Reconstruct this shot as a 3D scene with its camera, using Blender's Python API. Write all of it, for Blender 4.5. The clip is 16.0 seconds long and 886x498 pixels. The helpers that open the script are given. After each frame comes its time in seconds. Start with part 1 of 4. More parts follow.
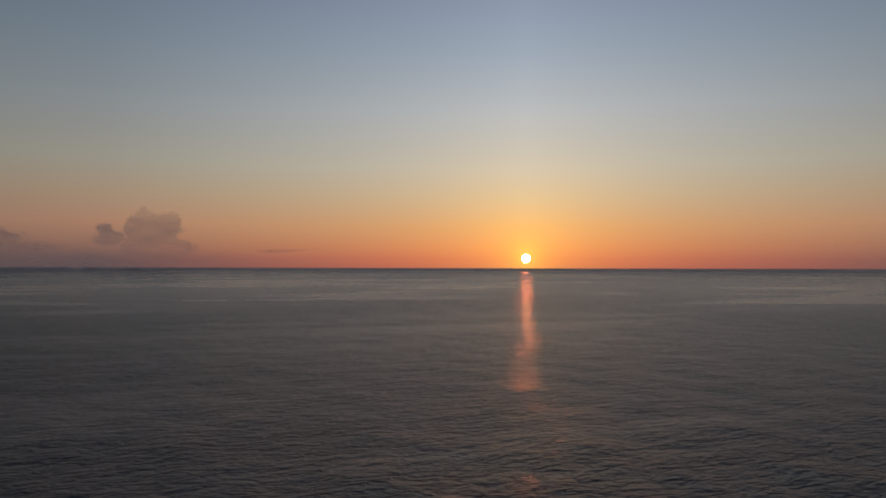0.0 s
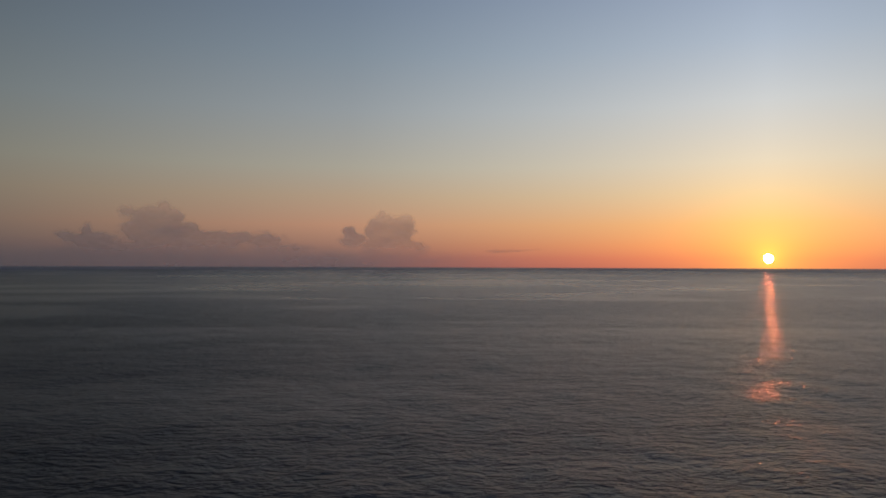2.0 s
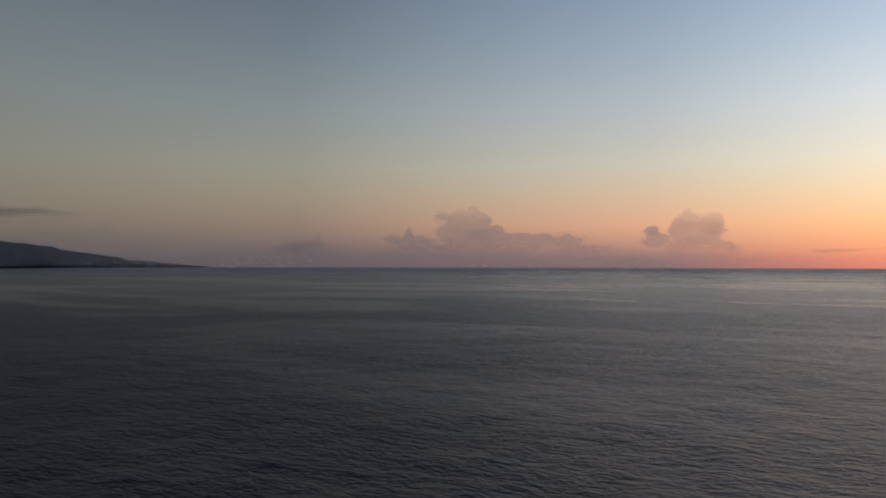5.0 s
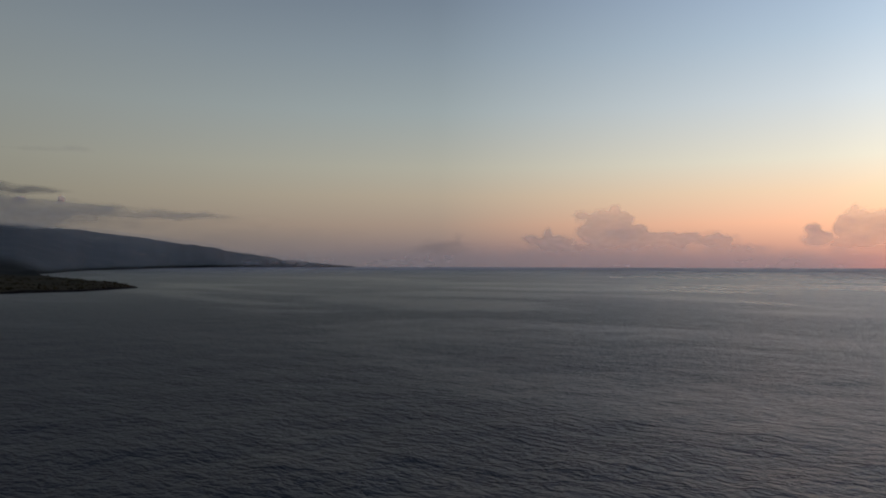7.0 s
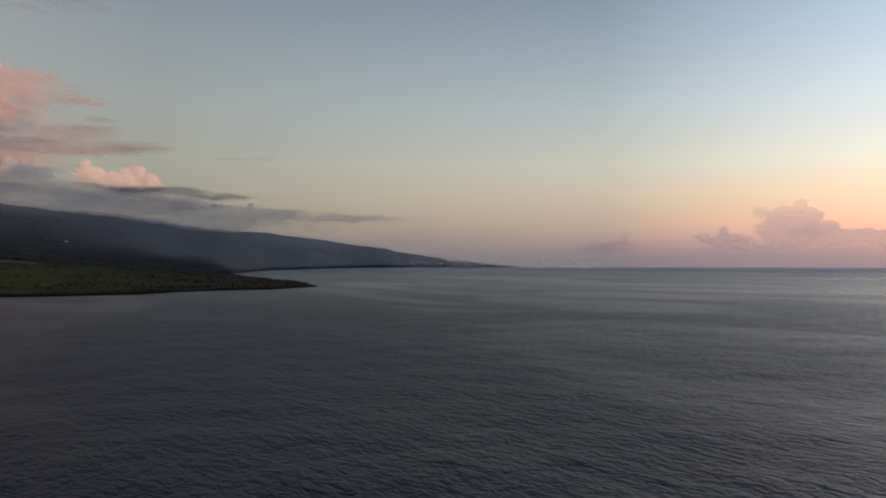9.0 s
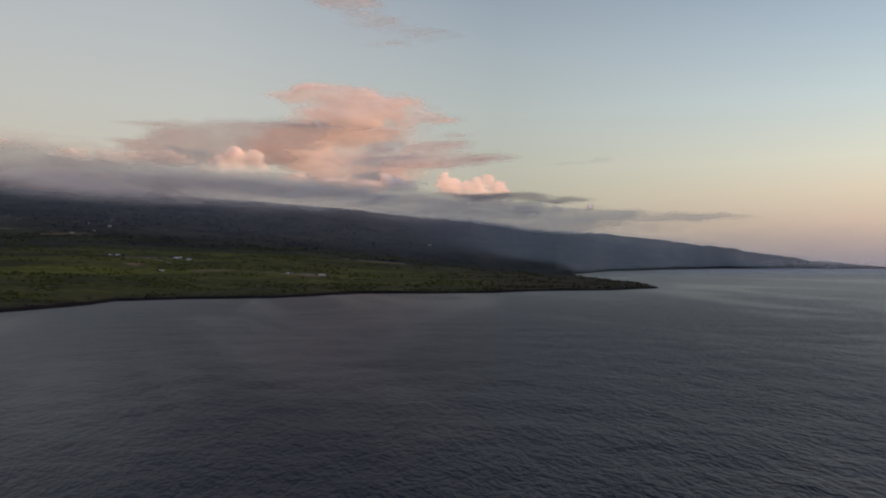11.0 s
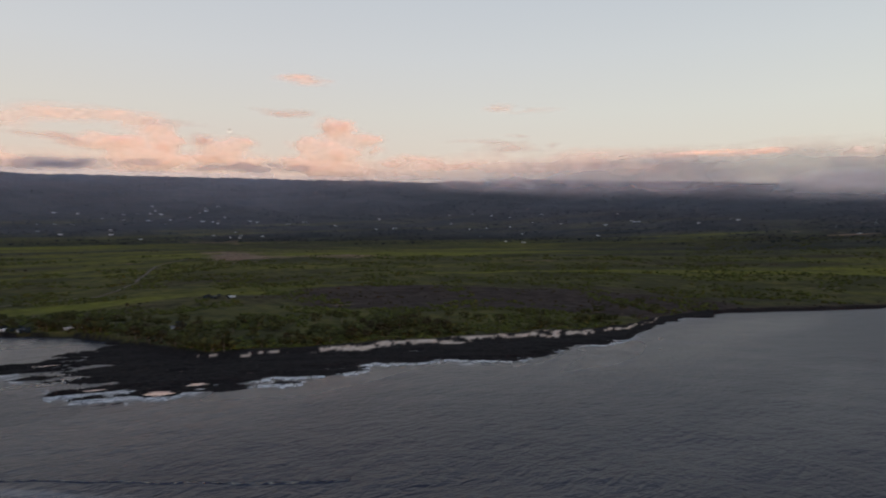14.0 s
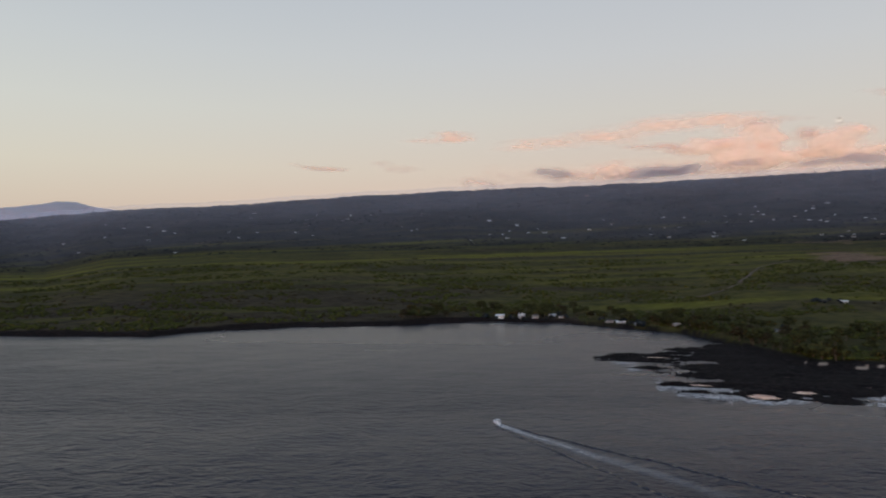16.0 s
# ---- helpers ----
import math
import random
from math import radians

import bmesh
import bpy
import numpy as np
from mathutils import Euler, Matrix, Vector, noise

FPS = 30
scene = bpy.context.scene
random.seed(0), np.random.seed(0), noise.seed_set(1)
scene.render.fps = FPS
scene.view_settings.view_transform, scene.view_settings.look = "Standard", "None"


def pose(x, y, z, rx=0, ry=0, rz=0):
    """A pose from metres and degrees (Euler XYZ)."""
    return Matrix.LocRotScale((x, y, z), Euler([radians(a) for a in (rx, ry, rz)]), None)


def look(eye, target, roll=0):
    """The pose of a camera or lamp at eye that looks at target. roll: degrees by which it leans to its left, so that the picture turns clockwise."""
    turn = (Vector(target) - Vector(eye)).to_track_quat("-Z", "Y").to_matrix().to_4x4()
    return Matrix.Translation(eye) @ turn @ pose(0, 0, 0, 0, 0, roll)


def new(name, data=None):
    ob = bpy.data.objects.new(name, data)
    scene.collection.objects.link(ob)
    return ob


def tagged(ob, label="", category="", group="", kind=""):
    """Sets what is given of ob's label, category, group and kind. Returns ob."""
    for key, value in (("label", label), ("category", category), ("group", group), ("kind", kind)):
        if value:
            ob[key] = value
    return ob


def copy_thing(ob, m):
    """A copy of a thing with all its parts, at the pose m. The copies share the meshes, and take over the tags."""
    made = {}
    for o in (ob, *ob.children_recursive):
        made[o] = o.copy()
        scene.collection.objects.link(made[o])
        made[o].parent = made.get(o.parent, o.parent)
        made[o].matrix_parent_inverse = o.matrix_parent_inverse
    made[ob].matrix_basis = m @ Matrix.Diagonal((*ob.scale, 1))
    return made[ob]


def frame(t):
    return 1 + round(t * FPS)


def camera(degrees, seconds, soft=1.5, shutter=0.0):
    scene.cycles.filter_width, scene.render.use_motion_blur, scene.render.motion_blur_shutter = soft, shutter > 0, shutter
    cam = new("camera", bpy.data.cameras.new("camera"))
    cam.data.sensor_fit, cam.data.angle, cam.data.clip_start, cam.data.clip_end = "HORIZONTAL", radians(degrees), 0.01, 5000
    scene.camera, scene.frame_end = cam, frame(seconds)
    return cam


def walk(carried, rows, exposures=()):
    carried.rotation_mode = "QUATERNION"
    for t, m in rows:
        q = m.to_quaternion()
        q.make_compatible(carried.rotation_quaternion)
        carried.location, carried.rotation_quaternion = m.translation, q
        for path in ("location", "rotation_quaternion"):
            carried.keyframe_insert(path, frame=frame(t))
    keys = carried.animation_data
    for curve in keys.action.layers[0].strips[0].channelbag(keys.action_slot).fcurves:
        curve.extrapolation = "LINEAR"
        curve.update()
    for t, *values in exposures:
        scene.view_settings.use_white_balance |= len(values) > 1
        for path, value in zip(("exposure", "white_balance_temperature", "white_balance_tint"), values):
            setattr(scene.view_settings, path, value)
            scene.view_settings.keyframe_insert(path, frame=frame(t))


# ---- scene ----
cam = camera(63.83, 16.0, soft=2.0, shutter=0.2)

# ---- the flight: a drone that hovers fifty metres over the bay and turns ----
EYE = 50.0
PATH = [
    (0.0, 0.0, 0.98, -0.13), (0.5, 4.19, 0.98, -0.18), (1.0, 8.77, 0.95, -0.19), (1.5, 13.36, 0.94, -0.19),
    (2.0, 17.94, 0.93, -0.20), (2.5, 22.54, 0.93, -0.19), (3.0, 27.04, 0.94, -0.18), (3.5, 31.12, 0.94, -0.16),
    (6.0, 47.76, 0.92, -0.15), (6.5, 50.39, 0.91, -0.14), (7.0, 52.96, 0.91, -0.15), (7.5, 55.55, 0.92, -0.17),
    (8.0, 58.25, 0.92, -0.16), (10.5, 84.89, 0.94, 0.08), (11.0, 92.94, 0.98, 0.09), (11.5, 101.07, 1.01, 0.08),
    (12.0, 109.45, 1.05, 0.09), (12.5, 118.5, 1.08, 0.12), (13.0, 129.19, 1.12, 0.13), (13.5, 139.86, 1.18, 0.15),
    (14.0, 150.87, 1.22, 0.13), (14.5, 162.58, 1.25, 0.06), (15.0, 174.24, 1.26, -0.07), (15.5, 185.8, 1.26, -0.18),
    (16.0, 196.8, 1.24, -0.25)]
EXPOSURE = [(0.0, 0.01), (2.0, 0.33), (3.5, 0.66), (7.0, 1.42), (10.5, 2.2), (12.5, 2.55), (14.7, 2.66), (16.0, 2.54)]
walk(cam, [(t, pose(0, 0, EYE, 90 + p, r, y)) for t, y, p, r in PATH], EXPOSURE)

# ---- sky and sun ----
SUN_AZ, SUN_EL = -6.66, 0.8
DIP = math.degrees(math.atan(EYE / 5000))


def lin(rgb, stops=0.0):
    """Linear colour from display values, seen with that many stops of exposure."""
    return tuple((c / 255 / 12.92 if c < 10.3 else ((c / 255 + 0.055) / 1.055) ** 2.4) / 2 ** stops for c in rgb)


def spot(az, r, z=0.0):
    """The place at that bearing (degrees, counted to the left), distance and height."""
    return Vector((-math.sin(radians(az)) * r, math.cos(radians(az)) * r, z))


class Nodes:
    """Short hand for wiring a node tree."""

    def __init__(self, tree):
        self.tree = tree
        tree.nodes.clear()

    def add(self, kind, **settings):
        n = self.tree.nodes.new(kind)
        for k, v in settings.items():
            setattr(n, k, v)
        return n

    def link(self, a, b):
        self.tree.links.new(a, b)
        return b

    def put(self, socket, v):
        if isinstance(v, bpy.types.NodeSocket):
            self.link(v, socket)
        else:
            socket.default_value = v

    def math(self, op, a, b=0.0, c=0.0):
        n = self.add("ShaderNodeMath", operation=op)
        for s, v in zip(n.inputs, (a, b, c)):
            self.put(s, v)
        return n.outputs[0]

    def vmath(self, op, a, b=(0, 0, 0)):
        n = self.add("ShaderNodeVectorMath", operation=op)
        self.put(n.inputs[0], a)
        self.put(n.inputs[1], b)
        return n

    def remap(self, v, lo, hi, to0=0.0, to1=1.0, smooth=True):
        n = self.add("ShaderNodeMapRange", interpolation_type="SMOOTHSTEP" if smooth else "LINEAR")
        for s, x in zip(n.inputs, (v, lo, hi, to0, to1)):
            self.put(s, x)
        return n.outputs[0]

    def mix(self, f, a, b, blend="MIX"):
        n = self.add("ShaderNodeMix", data_type="RGBA", blend_type=blend)
        self.put(n.inputs[0], f)
        self.put(n.inputs[6], a)
        self.put(n.inputs[7], b)
        return n.outputs[2]

    def noise(self, vec, scale, detail=3.0, rough=0.55, distort=0.0):
        n = self.add("ShaderNodeTexNoise")
        self.put(n.inputs["Vector"], vec)
        n.inputs["Scale"].default_value = scale
        n.inputs["Detail"].default_value = detail
        n.inputs["Roughness"].default_value = rough
        n.inputs["Distortion"].default_value = distort
        return n.outputs[0]

    def ramp(self, f, stops):
        n = self.add("ShaderNodeValToRGB")
        e = n.color_ramp.elements
        while len(e) < len(stops):
            e.new(0.5)
        for el, (p, c) in zip(e, stops):
            el.position, el.color = p, (*c[:3], 1)
        self.put(n.inputs[0], f)
        return n.outputs[0]

    def attr(self, name):
        return self.add("ShaderNodeAttribute", attribute_name=name).outputs["Fac"]

    def scaled(self, vec, s):
        return self.vmath("MULTIPLY", vec, s).outputs[0]


world = bpy.data.worlds.new("dusk")
scene.world = world
world.use_nodes = True
N = Nodes(world.node_tree)
way = N.vmath("NORMALIZE", N.add("ShaderNodeTexCoord").outputs["Generated"]).outputs[0]
sep = N.add("ShaderNodeSeparateXYZ")
N.link(way, sep.inputs[0])
flat = N.vmath("NORMALIZE", N.vmath("MULTIPLY", way, (1, 1, 0)).outputs[0]).outputs[0]
sunflat = spot(SUN_AZ, 1)
turn = N.math("MULTIPLY", N.math("ARCCOSINE", N.math("MINIMUM", N.vmath("DOT_PRODUCT", flat, sunflat).outputs["Value"], 0.99999)), 57.2958)
height = N.math("ADD", N.math("MULTIPLY", N.math("ARCSINE", sep.outputs[2]), 57.2958), DIP)
along = N.math("SQRT", N.math("MAXIMUM", N.math("DIVIDE", height, 60.0), 0.0))
ELS = (0.0, 0.8, 1.8, 3.4, 5.7, 8.0, 12.4, 16.8, 21.0, 32.0, 60.0)
SKY = {  # bearing from the sun: stops of exposure, display colours from the horizon to the zenith
    0: (0.0, ((188, 98, 84), (212, 116, 86), (218, 140, 94), (214, 162, 112), (204, 182, 148), (197, 190, 173), (180, 186, 189), (155, 168, 183), (136, 150, 171), (126, 139, 162), (90, 100, 126))),
    32: (0.42, ((104, 88, 92), (122, 99, 98), (156, 118, 105), (187, 141, 117), (180, 156, 133), (170, 165, 152), (150, 157, 162), (130, 144, 157), (115, 130, 149), (116, 129, 150), (84, 94, 120))),
    60: (1.75, ((120, 114, 120), (130, 122, 128), (150, 136, 136), (178, 157, 145), (192, 178, 160), (190, 188, 174), (168, 180, 183), (146, 161, 173), (126, 141, 158), (76, 87, 110), (40, 48, 70))),
    95: (2.58, ((158, 154, 152), (165, 160, 155), (174, 168, 158), (183, 177, 163), (193, 190, 174), (198, 198, 185), (192, 200, 198), (178, 190, 197), (160, 174, 188), (72, 87, 109), (38, 50, 78))),
    118: (2.52, ((178, 160, 156), (184, 165, 158), (192, 172, 163), (198, 183, 171), (204, 195, 181), (207, 203, 190), (203, 205, 200), (194, 199, 201), (184, 191, 198), (118, 131, 150), (72, 84, 108))),
    170: (2.8, ((195, 162, 160), (200, 166, 162), (208, 174, 168), (216, 184, 176), (224, 195, 186), (223, 205, 194), (217, 212, 206), (210, 211, 214), (202, 206, 213), (182, 193, 207), (142, 154, 172)))}
tint, last = None, None
for bearing, (stops, cols) in SKY.items():
    one = N.ramp(along, [((e / 60) ** 0.5, lin(c, stops)) for e, c in zip(ELS, cols)])
    tint = one if tint is None else N.mix(N.remap(turn, last, bearing, smooth=False), tint, one)
    last = bearing
sundir = spot(SUN_AZ, math.cos(radians(SUN_EL - DIP)), math.sin(radians(SUN_EL - DIP)))
off = N.math("MULTIPLY", N.math("ARCCOSINE", N.math("MINIMUM", N.vmath("DOT_PRODUCT", way, sundir).outputs["Value"], 1.0)), 57.2958)
glow = N.math("ADD", N.math("MULTIPLY", N.math("EXPONENT", N.math("DIVIDE", off, -3.8)), 0.42),
              N.math("MULTIPLY", N.math("EXPONENT", N.math("DIVIDE", off, -0.8)), 0.5))
tint = N.mix(1.0, tint, N.mix(1.0, (0, 0, 0, 1), N.mix(glow, (0, 0, 0, 1), (1.0, 0.60, 0.02, 1)), "ADD"), "ADD")
disc = N.remap(off, 0.23, 0.33, 1.0, 0.0)
tint = N.mix(disc, tint, (640.0, 130.0, 52.0, 1))
air = N.add("ShaderNodeTexSky", sky_type="NISHITA", sun_disc=False, sun_elevation=radians(SUN_EL), sun_rotation=radians(-SUN_AZ))
first = N.add("ShaderNodeBackground")
N.link(tint, first.inputs[0])
first.inputs[1].default_value = 0.98
second = N.add("ShaderNodeBackground")
N.link(air.outputs[0], second.inputs[0])
second.inputs[1].default_value = 0.008
both = N.add("ShaderNodeAddShader")
N.link(first.outputs[0], both.inputs[0])
N.link(second.outputs[0], both.inputs[1])
N.link(both.outputs[0], N.add("ShaderNodeOutputWorld").inputs[0])

sun = new("sun", bpy.data.lights.new("sun", "SUN"))
sun.data.energy, sun.data.angle, sun.data.color = 0.75, radians(0.5), (1.0, 0.47, 0.19)
# lamp set below the visible disc; the sea sheet then shades all but high clouds
sun.matrix_world = look((0, 0, 0), -spot(SUN_AZ, 1.0, math.tan(radians(-1.9))))


# ---- noise fields ----
def lattice(ix, iy, seed):
    h = (ix.astype(np.int64) * 374761393 + iy.astype(np.int64) * 668265263 + seed * 974634779) & 0x7FFFFFFF
    h = ((h ^ (h >> 13)) * 1274126177) & 0x7FFFFFFF
    return ((h ^ (h >> 16)) & 0xFFFF) / 65535.0


def value(x, y, seed):
    x, y = np.asarray(x, float), np.asarray(y, float)
    ix, iy = np.floor(x), np.floor(y)
    fx, fy = x - ix, y - iy
    fx, fy = fx * fx * (3 - 2 * fx), fy * fy * (3 - 2 * fy)
    a, b = lattice(ix, iy, seed), lattice(ix + 1, iy, seed)
    c, d = lattice(ix, iy + 1, seed), lattice(ix + 1, iy + 1, seed)
    return (a + (b - a) * fx) * (1 - fy) + (c + (d - c) * fx) * fy


def fbm(x, y, seed=0, octaves=5, gain=0.5):
    """Fractal noise about zero, between -1 and 1."""
    total, amp, norm = 0.0, 1.0, 0.0
    for k in range(octaves):
        total = total + amp * (2 * value(np.asarray(x) * 2 ** k + 17.3 * k, np.asarray(y) * 2 ** k - 9.1 * k, seed + k) - 1)
        norm += amp
        amp *= gain
    return total / norm


def step(x, lo, hi):
    t = np.clip((np.asarray(x, float) - lo) / (hi - lo), 0, 1)
    return t * t * (3 - 2 * t)


# ---- materials ----
def material(name):
    m = bpy.data.materials.new(name)
    m.use_nodes = True
    return m, Nodes(m.node_tree)


def finish(n, shader):
    n.link(shader, n.add("ShaderNodeOutputMaterial").inputs[0])


def principled(n, colour, rough=0.8, metal=0.0, normal=None, ior=1.45):
    b = n.add("ShaderNodeBsdfPrincipled")
    n.put(b.inputs["Base Color"], colour)
    n.put(b.inputs["Roughness"], rough)
    n.put(b.inputs["Metallic"], metal)
    b.inputs["IOR"].default_value = ior
    if normal:
        n.link(normal, b.inputs["Normal"])
    return b.outputs[0]


def bump(n, h, distance, strength=1.0):
    b = n.add("ShaderNodeBump")
    n.put(b.inputs["Strength"], strength)
    b.inputs["Distance"].default_value = distance
    n.link(h, b.inputs["Height"])
    return b.outputs[0]


def plain(name, colour, rough=0.7, metal=0.0, vary=0.25, scale=1.5):
    """Paint, roofing or hull: a colour that is worn at two scales."""
    m, n = material(name)
    at = n.add("ShaderNodeTexCoord").outputs["Object"]
    grain = n.math("ADD", n.math("MULTIPLY", n.noise(at, scale), 0.6), n.math("MULTIPLY", n.noise(at, scale * 9, 4), 0.4))
    k = n.math("MULTIPLY", n.add("ShaderNodeObjectInfo").outputs["Random"], 0.25)
    dark = tuple(c * (1 - vary) for c in colour)
    f = n.math("ADD", n.remap(grain, 0.3, 0.7), n.math("SUBTRACT", k, 0.12))
    finish(n, principled(n, n.mix(f, (*dark, 1), (*colour, 1)), rough, metal, bump(n, grain, 0.02, 0.3)))
    return m


def sea_material():
    m, n = material("sea_water")
    at = n.add("ShaderNodeTexCoord").outputs["Object"]
    turned = n.add("ShaderNodeMapping")
    turned.inputs["Rotation"].default_value = (0, 0, radians(-18))
    n.link(at, turned.inputs[0])
    at = turned.outputs[0]
    chop = n.noise(n.scaled(at, (0.55, 1.0, 1)), 0.34, 2.0, 0.6, 0.5)
    ripple = n.noise(n.scaled(at, (0.6, 1.0, 1)), 1.0, 2.0, 0.55, 0.3)
    swell = n.noise(n.scaled(at, (0.4, 1.0, 1)), 0.06, 2.0, 0.5)
    slick = n.noise(n.scaled(at, (0.35, 1.0, 1)), 0.0045, 4.0, 0.55, 1.2)
    calm = n.remap(slick, 0.42, 0.66)
    h = n.math("ADD", n.math("ADD", n.math("MULTIPLY", chop, 0.75), n.math("MULTIPLY", ripple, 0.22)), n.math("MULTIPLY", swell, 1.0))
    strength = n.math("MULTIPLY", n.remap(calm, 0.0, 1.0, 1.0, 0.6), n.remap(n.attr("still"), 0.0, 1.0, 1.1, 0.36, False))
    finish(n, principled(n, (0.003, 0.006, 0.019, 1), n.math("MULTIPLY", n.math("MULTIPLY", n.remap(calm, 0, 1, 0.42, 0.36), n.remap(n.attr("still"), 0.0, 1.0, 1.0, 0.72, False)), n.attr("wind")), 0.0, bump(n, h, 2.2, strength), 1.36))
    return m


def foam_material(name, cover, lacy=True):
    m, n = material(name)
    at = n.add("ShaderNodeTexCoord").outputs["Object"]
    lace = n.noise(at, 0.45, 5.0, 0.7, 0.8)
    alpha = n.math("MULTIPLY", n.remap(n.math("ADD", lace, n.math("MULTIPLY", n.math("SUBTRACT", n.attr("foam"), 0.9), 0.5)), 0.45, 0.62), cover)
    if not lacy:
        alpha = n.math("MULTIPLY", n.math("MULTIPLY", n.attr("foam"), n.remap(lace, 0.3, 0.7, 0.55, 1.3)), cover)
    white = principled(n, (0.68, 0.67, 0.65, 1), 0.7)
    clear = n.add("ShaderNodeBsdfTransparent").outputs[0]
    mixer = n.add("ShaderNodeMixShader")
    n.link(alpha, mixer.inputs[0])
    n.link(clear, mixer.inputs[1])
    n.link(white, mixer.inputs[2])
    finish(n, mixer.outputs[0])
    return m


def land_material():
    m, n = material("coastal_land")
    at = n.add("ShaderNodeTexCoord").outputs["Object"]
    fields = n.noise(n.scaled(at, (1, 1, 0.2)), 0.006, 5.0, 0.6, 0.8)
    tufts = n.noise(at, 0.07, 5.0, 0.65)
    grain = n.noise(at, 0.5, 3.0, 0.6)
    grass = n.mix(n.remap(fields, 0.40, 0.60), (0.046, 0.043, 0.018, 1), (0.090, 0.080, 0.024, 1))
    grass = n.mix(n.remap(tufts, 0.36, 0.60), (0.034, 0.036, 0.014, 1), grass)
    earth = n.mix(n.remap(tufts, 0.35, 0.65), (0.023, 0.017, 0.015, 1), (0.054, 0.040, 0.032, 1))
    # woodland ground carries the slopes' haze as a blue-grey tint
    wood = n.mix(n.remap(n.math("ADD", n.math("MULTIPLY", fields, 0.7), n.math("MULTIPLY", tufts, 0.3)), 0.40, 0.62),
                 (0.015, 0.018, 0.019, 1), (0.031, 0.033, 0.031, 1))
    rock = n.mix(n.remap(grain, 0.4, 0.7), (0.008, 0.007, 0.007, 1), (0.024, 0.019, 0.018, 1))
    beach = n.mix(n.remap(grain, 0.3, 0.7), (0.35, 0.27, 0.20, 1), (0.60, 0.48, 0.37, 1))
    bare = n.mix(n.remap(tufts, 0.3, 0.7), (0.105, 0.070, 0.045, 1), (0.225, 0.152, 0.102, 1))
    meadow = n.mix(n.remap(tufts, 0.35, 0.65), (0.094, 0.094, 0.014, 1), (0.150, 0.147, 0.021, 1))
    grass = n.mix(n.attr("lush"), grass, meadow)
    c = n.mix(n.attr("dry"), grass, earth)
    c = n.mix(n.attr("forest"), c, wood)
    c = n.mix(n.attr("bare"), c, bare)
    c = n.mix(n.attr("rock"), c, rock)
    c = n.mix(n.attr("sand"), c, beach)
    h = n.math("ADD", n.math("MULTIPLY", tufts, 1.0), n.math("MULTIPLY", grain, 0.25))
    finish(n, principled(n, c, 0.95, 0.0, bump(n, h, 4.0, 0.5), 1.12))
    return m


def leaf_material(name, dark, light):
    m, n = material(name)
    at = n.add("ShaderNodeTexCoord").outputs["Object"]
    each = n.add("ShaderNodeNewGeometry").outputs["Random Per Island"]
    f = n.math("ADD", n.math("MULTIPLY", each, 0.6), n.math("MULTIPLY", n.noise(at, 0.9, 4), 0.5))
    finish(n, principled(n, n.mix(n.remap(f, 0.1, 0.9), (*dark, 1), (*light, 1)), 0.85, 0.0, bump(n, n.noise(at, 2.5, 4), 0.3, 0.6), 1.12))
    return m


def cloud_material(name, tone, ragged, through_light):
    """Bright vapour that lets light through where it is thin."""
    m, n = material(name)
    at = n.scaled(n.add("ShaderNodeTexCoord").outputs["Object"], (1, 1, 2.4))
    wisp = n.noise(at, 0.010, 1.6, 0.45, 0.5)
    dens = n.attr("dens")
    thin = n.math("MULTIPLY", n.math("MULTIPLY", dens, n.math("SUBTRACT", 1.0, dens)), 4 * ragged)
    alpha = n.math("ADD", dens, n.math("MULTIPLY", thin, n.math("SUBTRACT", wisp, 0.5)))
    front = n.add("ShaderNodeBsdfDiffuse")
    front.inputs[0].default_value = (*tone, 1)
    n.link(bump(n, wisp, 14.0, 0.15), front.inputs["Normal"])
    back = n.add("ShaderNodeBsdfTranslucent")
    back.inputs[0].default_value = (*tone, 1)
    body = n.add("ShaderNodeMixShader")
    body.inputs[0].default_value = through_light
    n.link(front.outputs[0], body.inputs[1])
    n.link(back.outputs[0], body.inputs[2])
    mixer = n.add("ShaderNodeMixShader")
    n.link(alpha, mixer.inputs[0])
    n.link(n.add("ShaderNodeBsdfTransparent").outputs[0], mixer.inputs[1])
    n.link(body.outputs[0], mixer.inputs[2])
    finish(n, mixer.outputs[0])
    return m


SEA = sea_material()
LAND = land_material()
FOAM, WAKE = foam_material("surf_foam", 0.8), foam_material("wake_foam", 0.75, False)
CLOUD = cloud_material("cumulus_vapour", (0.92, 0.90, 0.90), 0.5, 0.35)
WISP = cloud_material("thin_vapour", (0.90, 0.88, 0.89), 0.7, 0.4)
# lowered tone dims the front-lit inland clouds
INLAND = cloud_material("rosy_vapour", (0.63, 0.60, 0.61), 0.6, 0.4)
# mauve shade of unlit cloud is put into the tone
MAUVE = cloud_material("mauve_vapour", (0.55, 0.53, 0.57), 0.4, 0.3)
HAZY = cloud_material("hazy_cumulus_vapour", (0.92, 0.85, 0.86), 0.4, 0.80)
# grey shade of low unlit clouds is put into the tone
SLATE = cloud_material("slate_vapour", (0.42, 0.42, 0.47), 0.6, 0.3)
BANK = cloud_material("soft_bank_vapour", (0.77, 0.77, 0.79), 0.4, 0.3)
SHRUB = leaf_material("shrub_leaves", (0.030, 0.034, 0.012), (0.060, 0.066, 0.016))
DRYSHRUB = leaf_material("dry_leaves", (0.021, 0.017, 0.010), (0.046, 0.037, 0.018))
# leaf colour is tinted blue-grey to imitate haze on far slopes
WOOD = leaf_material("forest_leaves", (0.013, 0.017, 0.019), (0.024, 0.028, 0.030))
TREELEAF = leaf_material("tree_leaves", (0.020, 0.023, 0.010), (0.050, 0.051, 0.018))
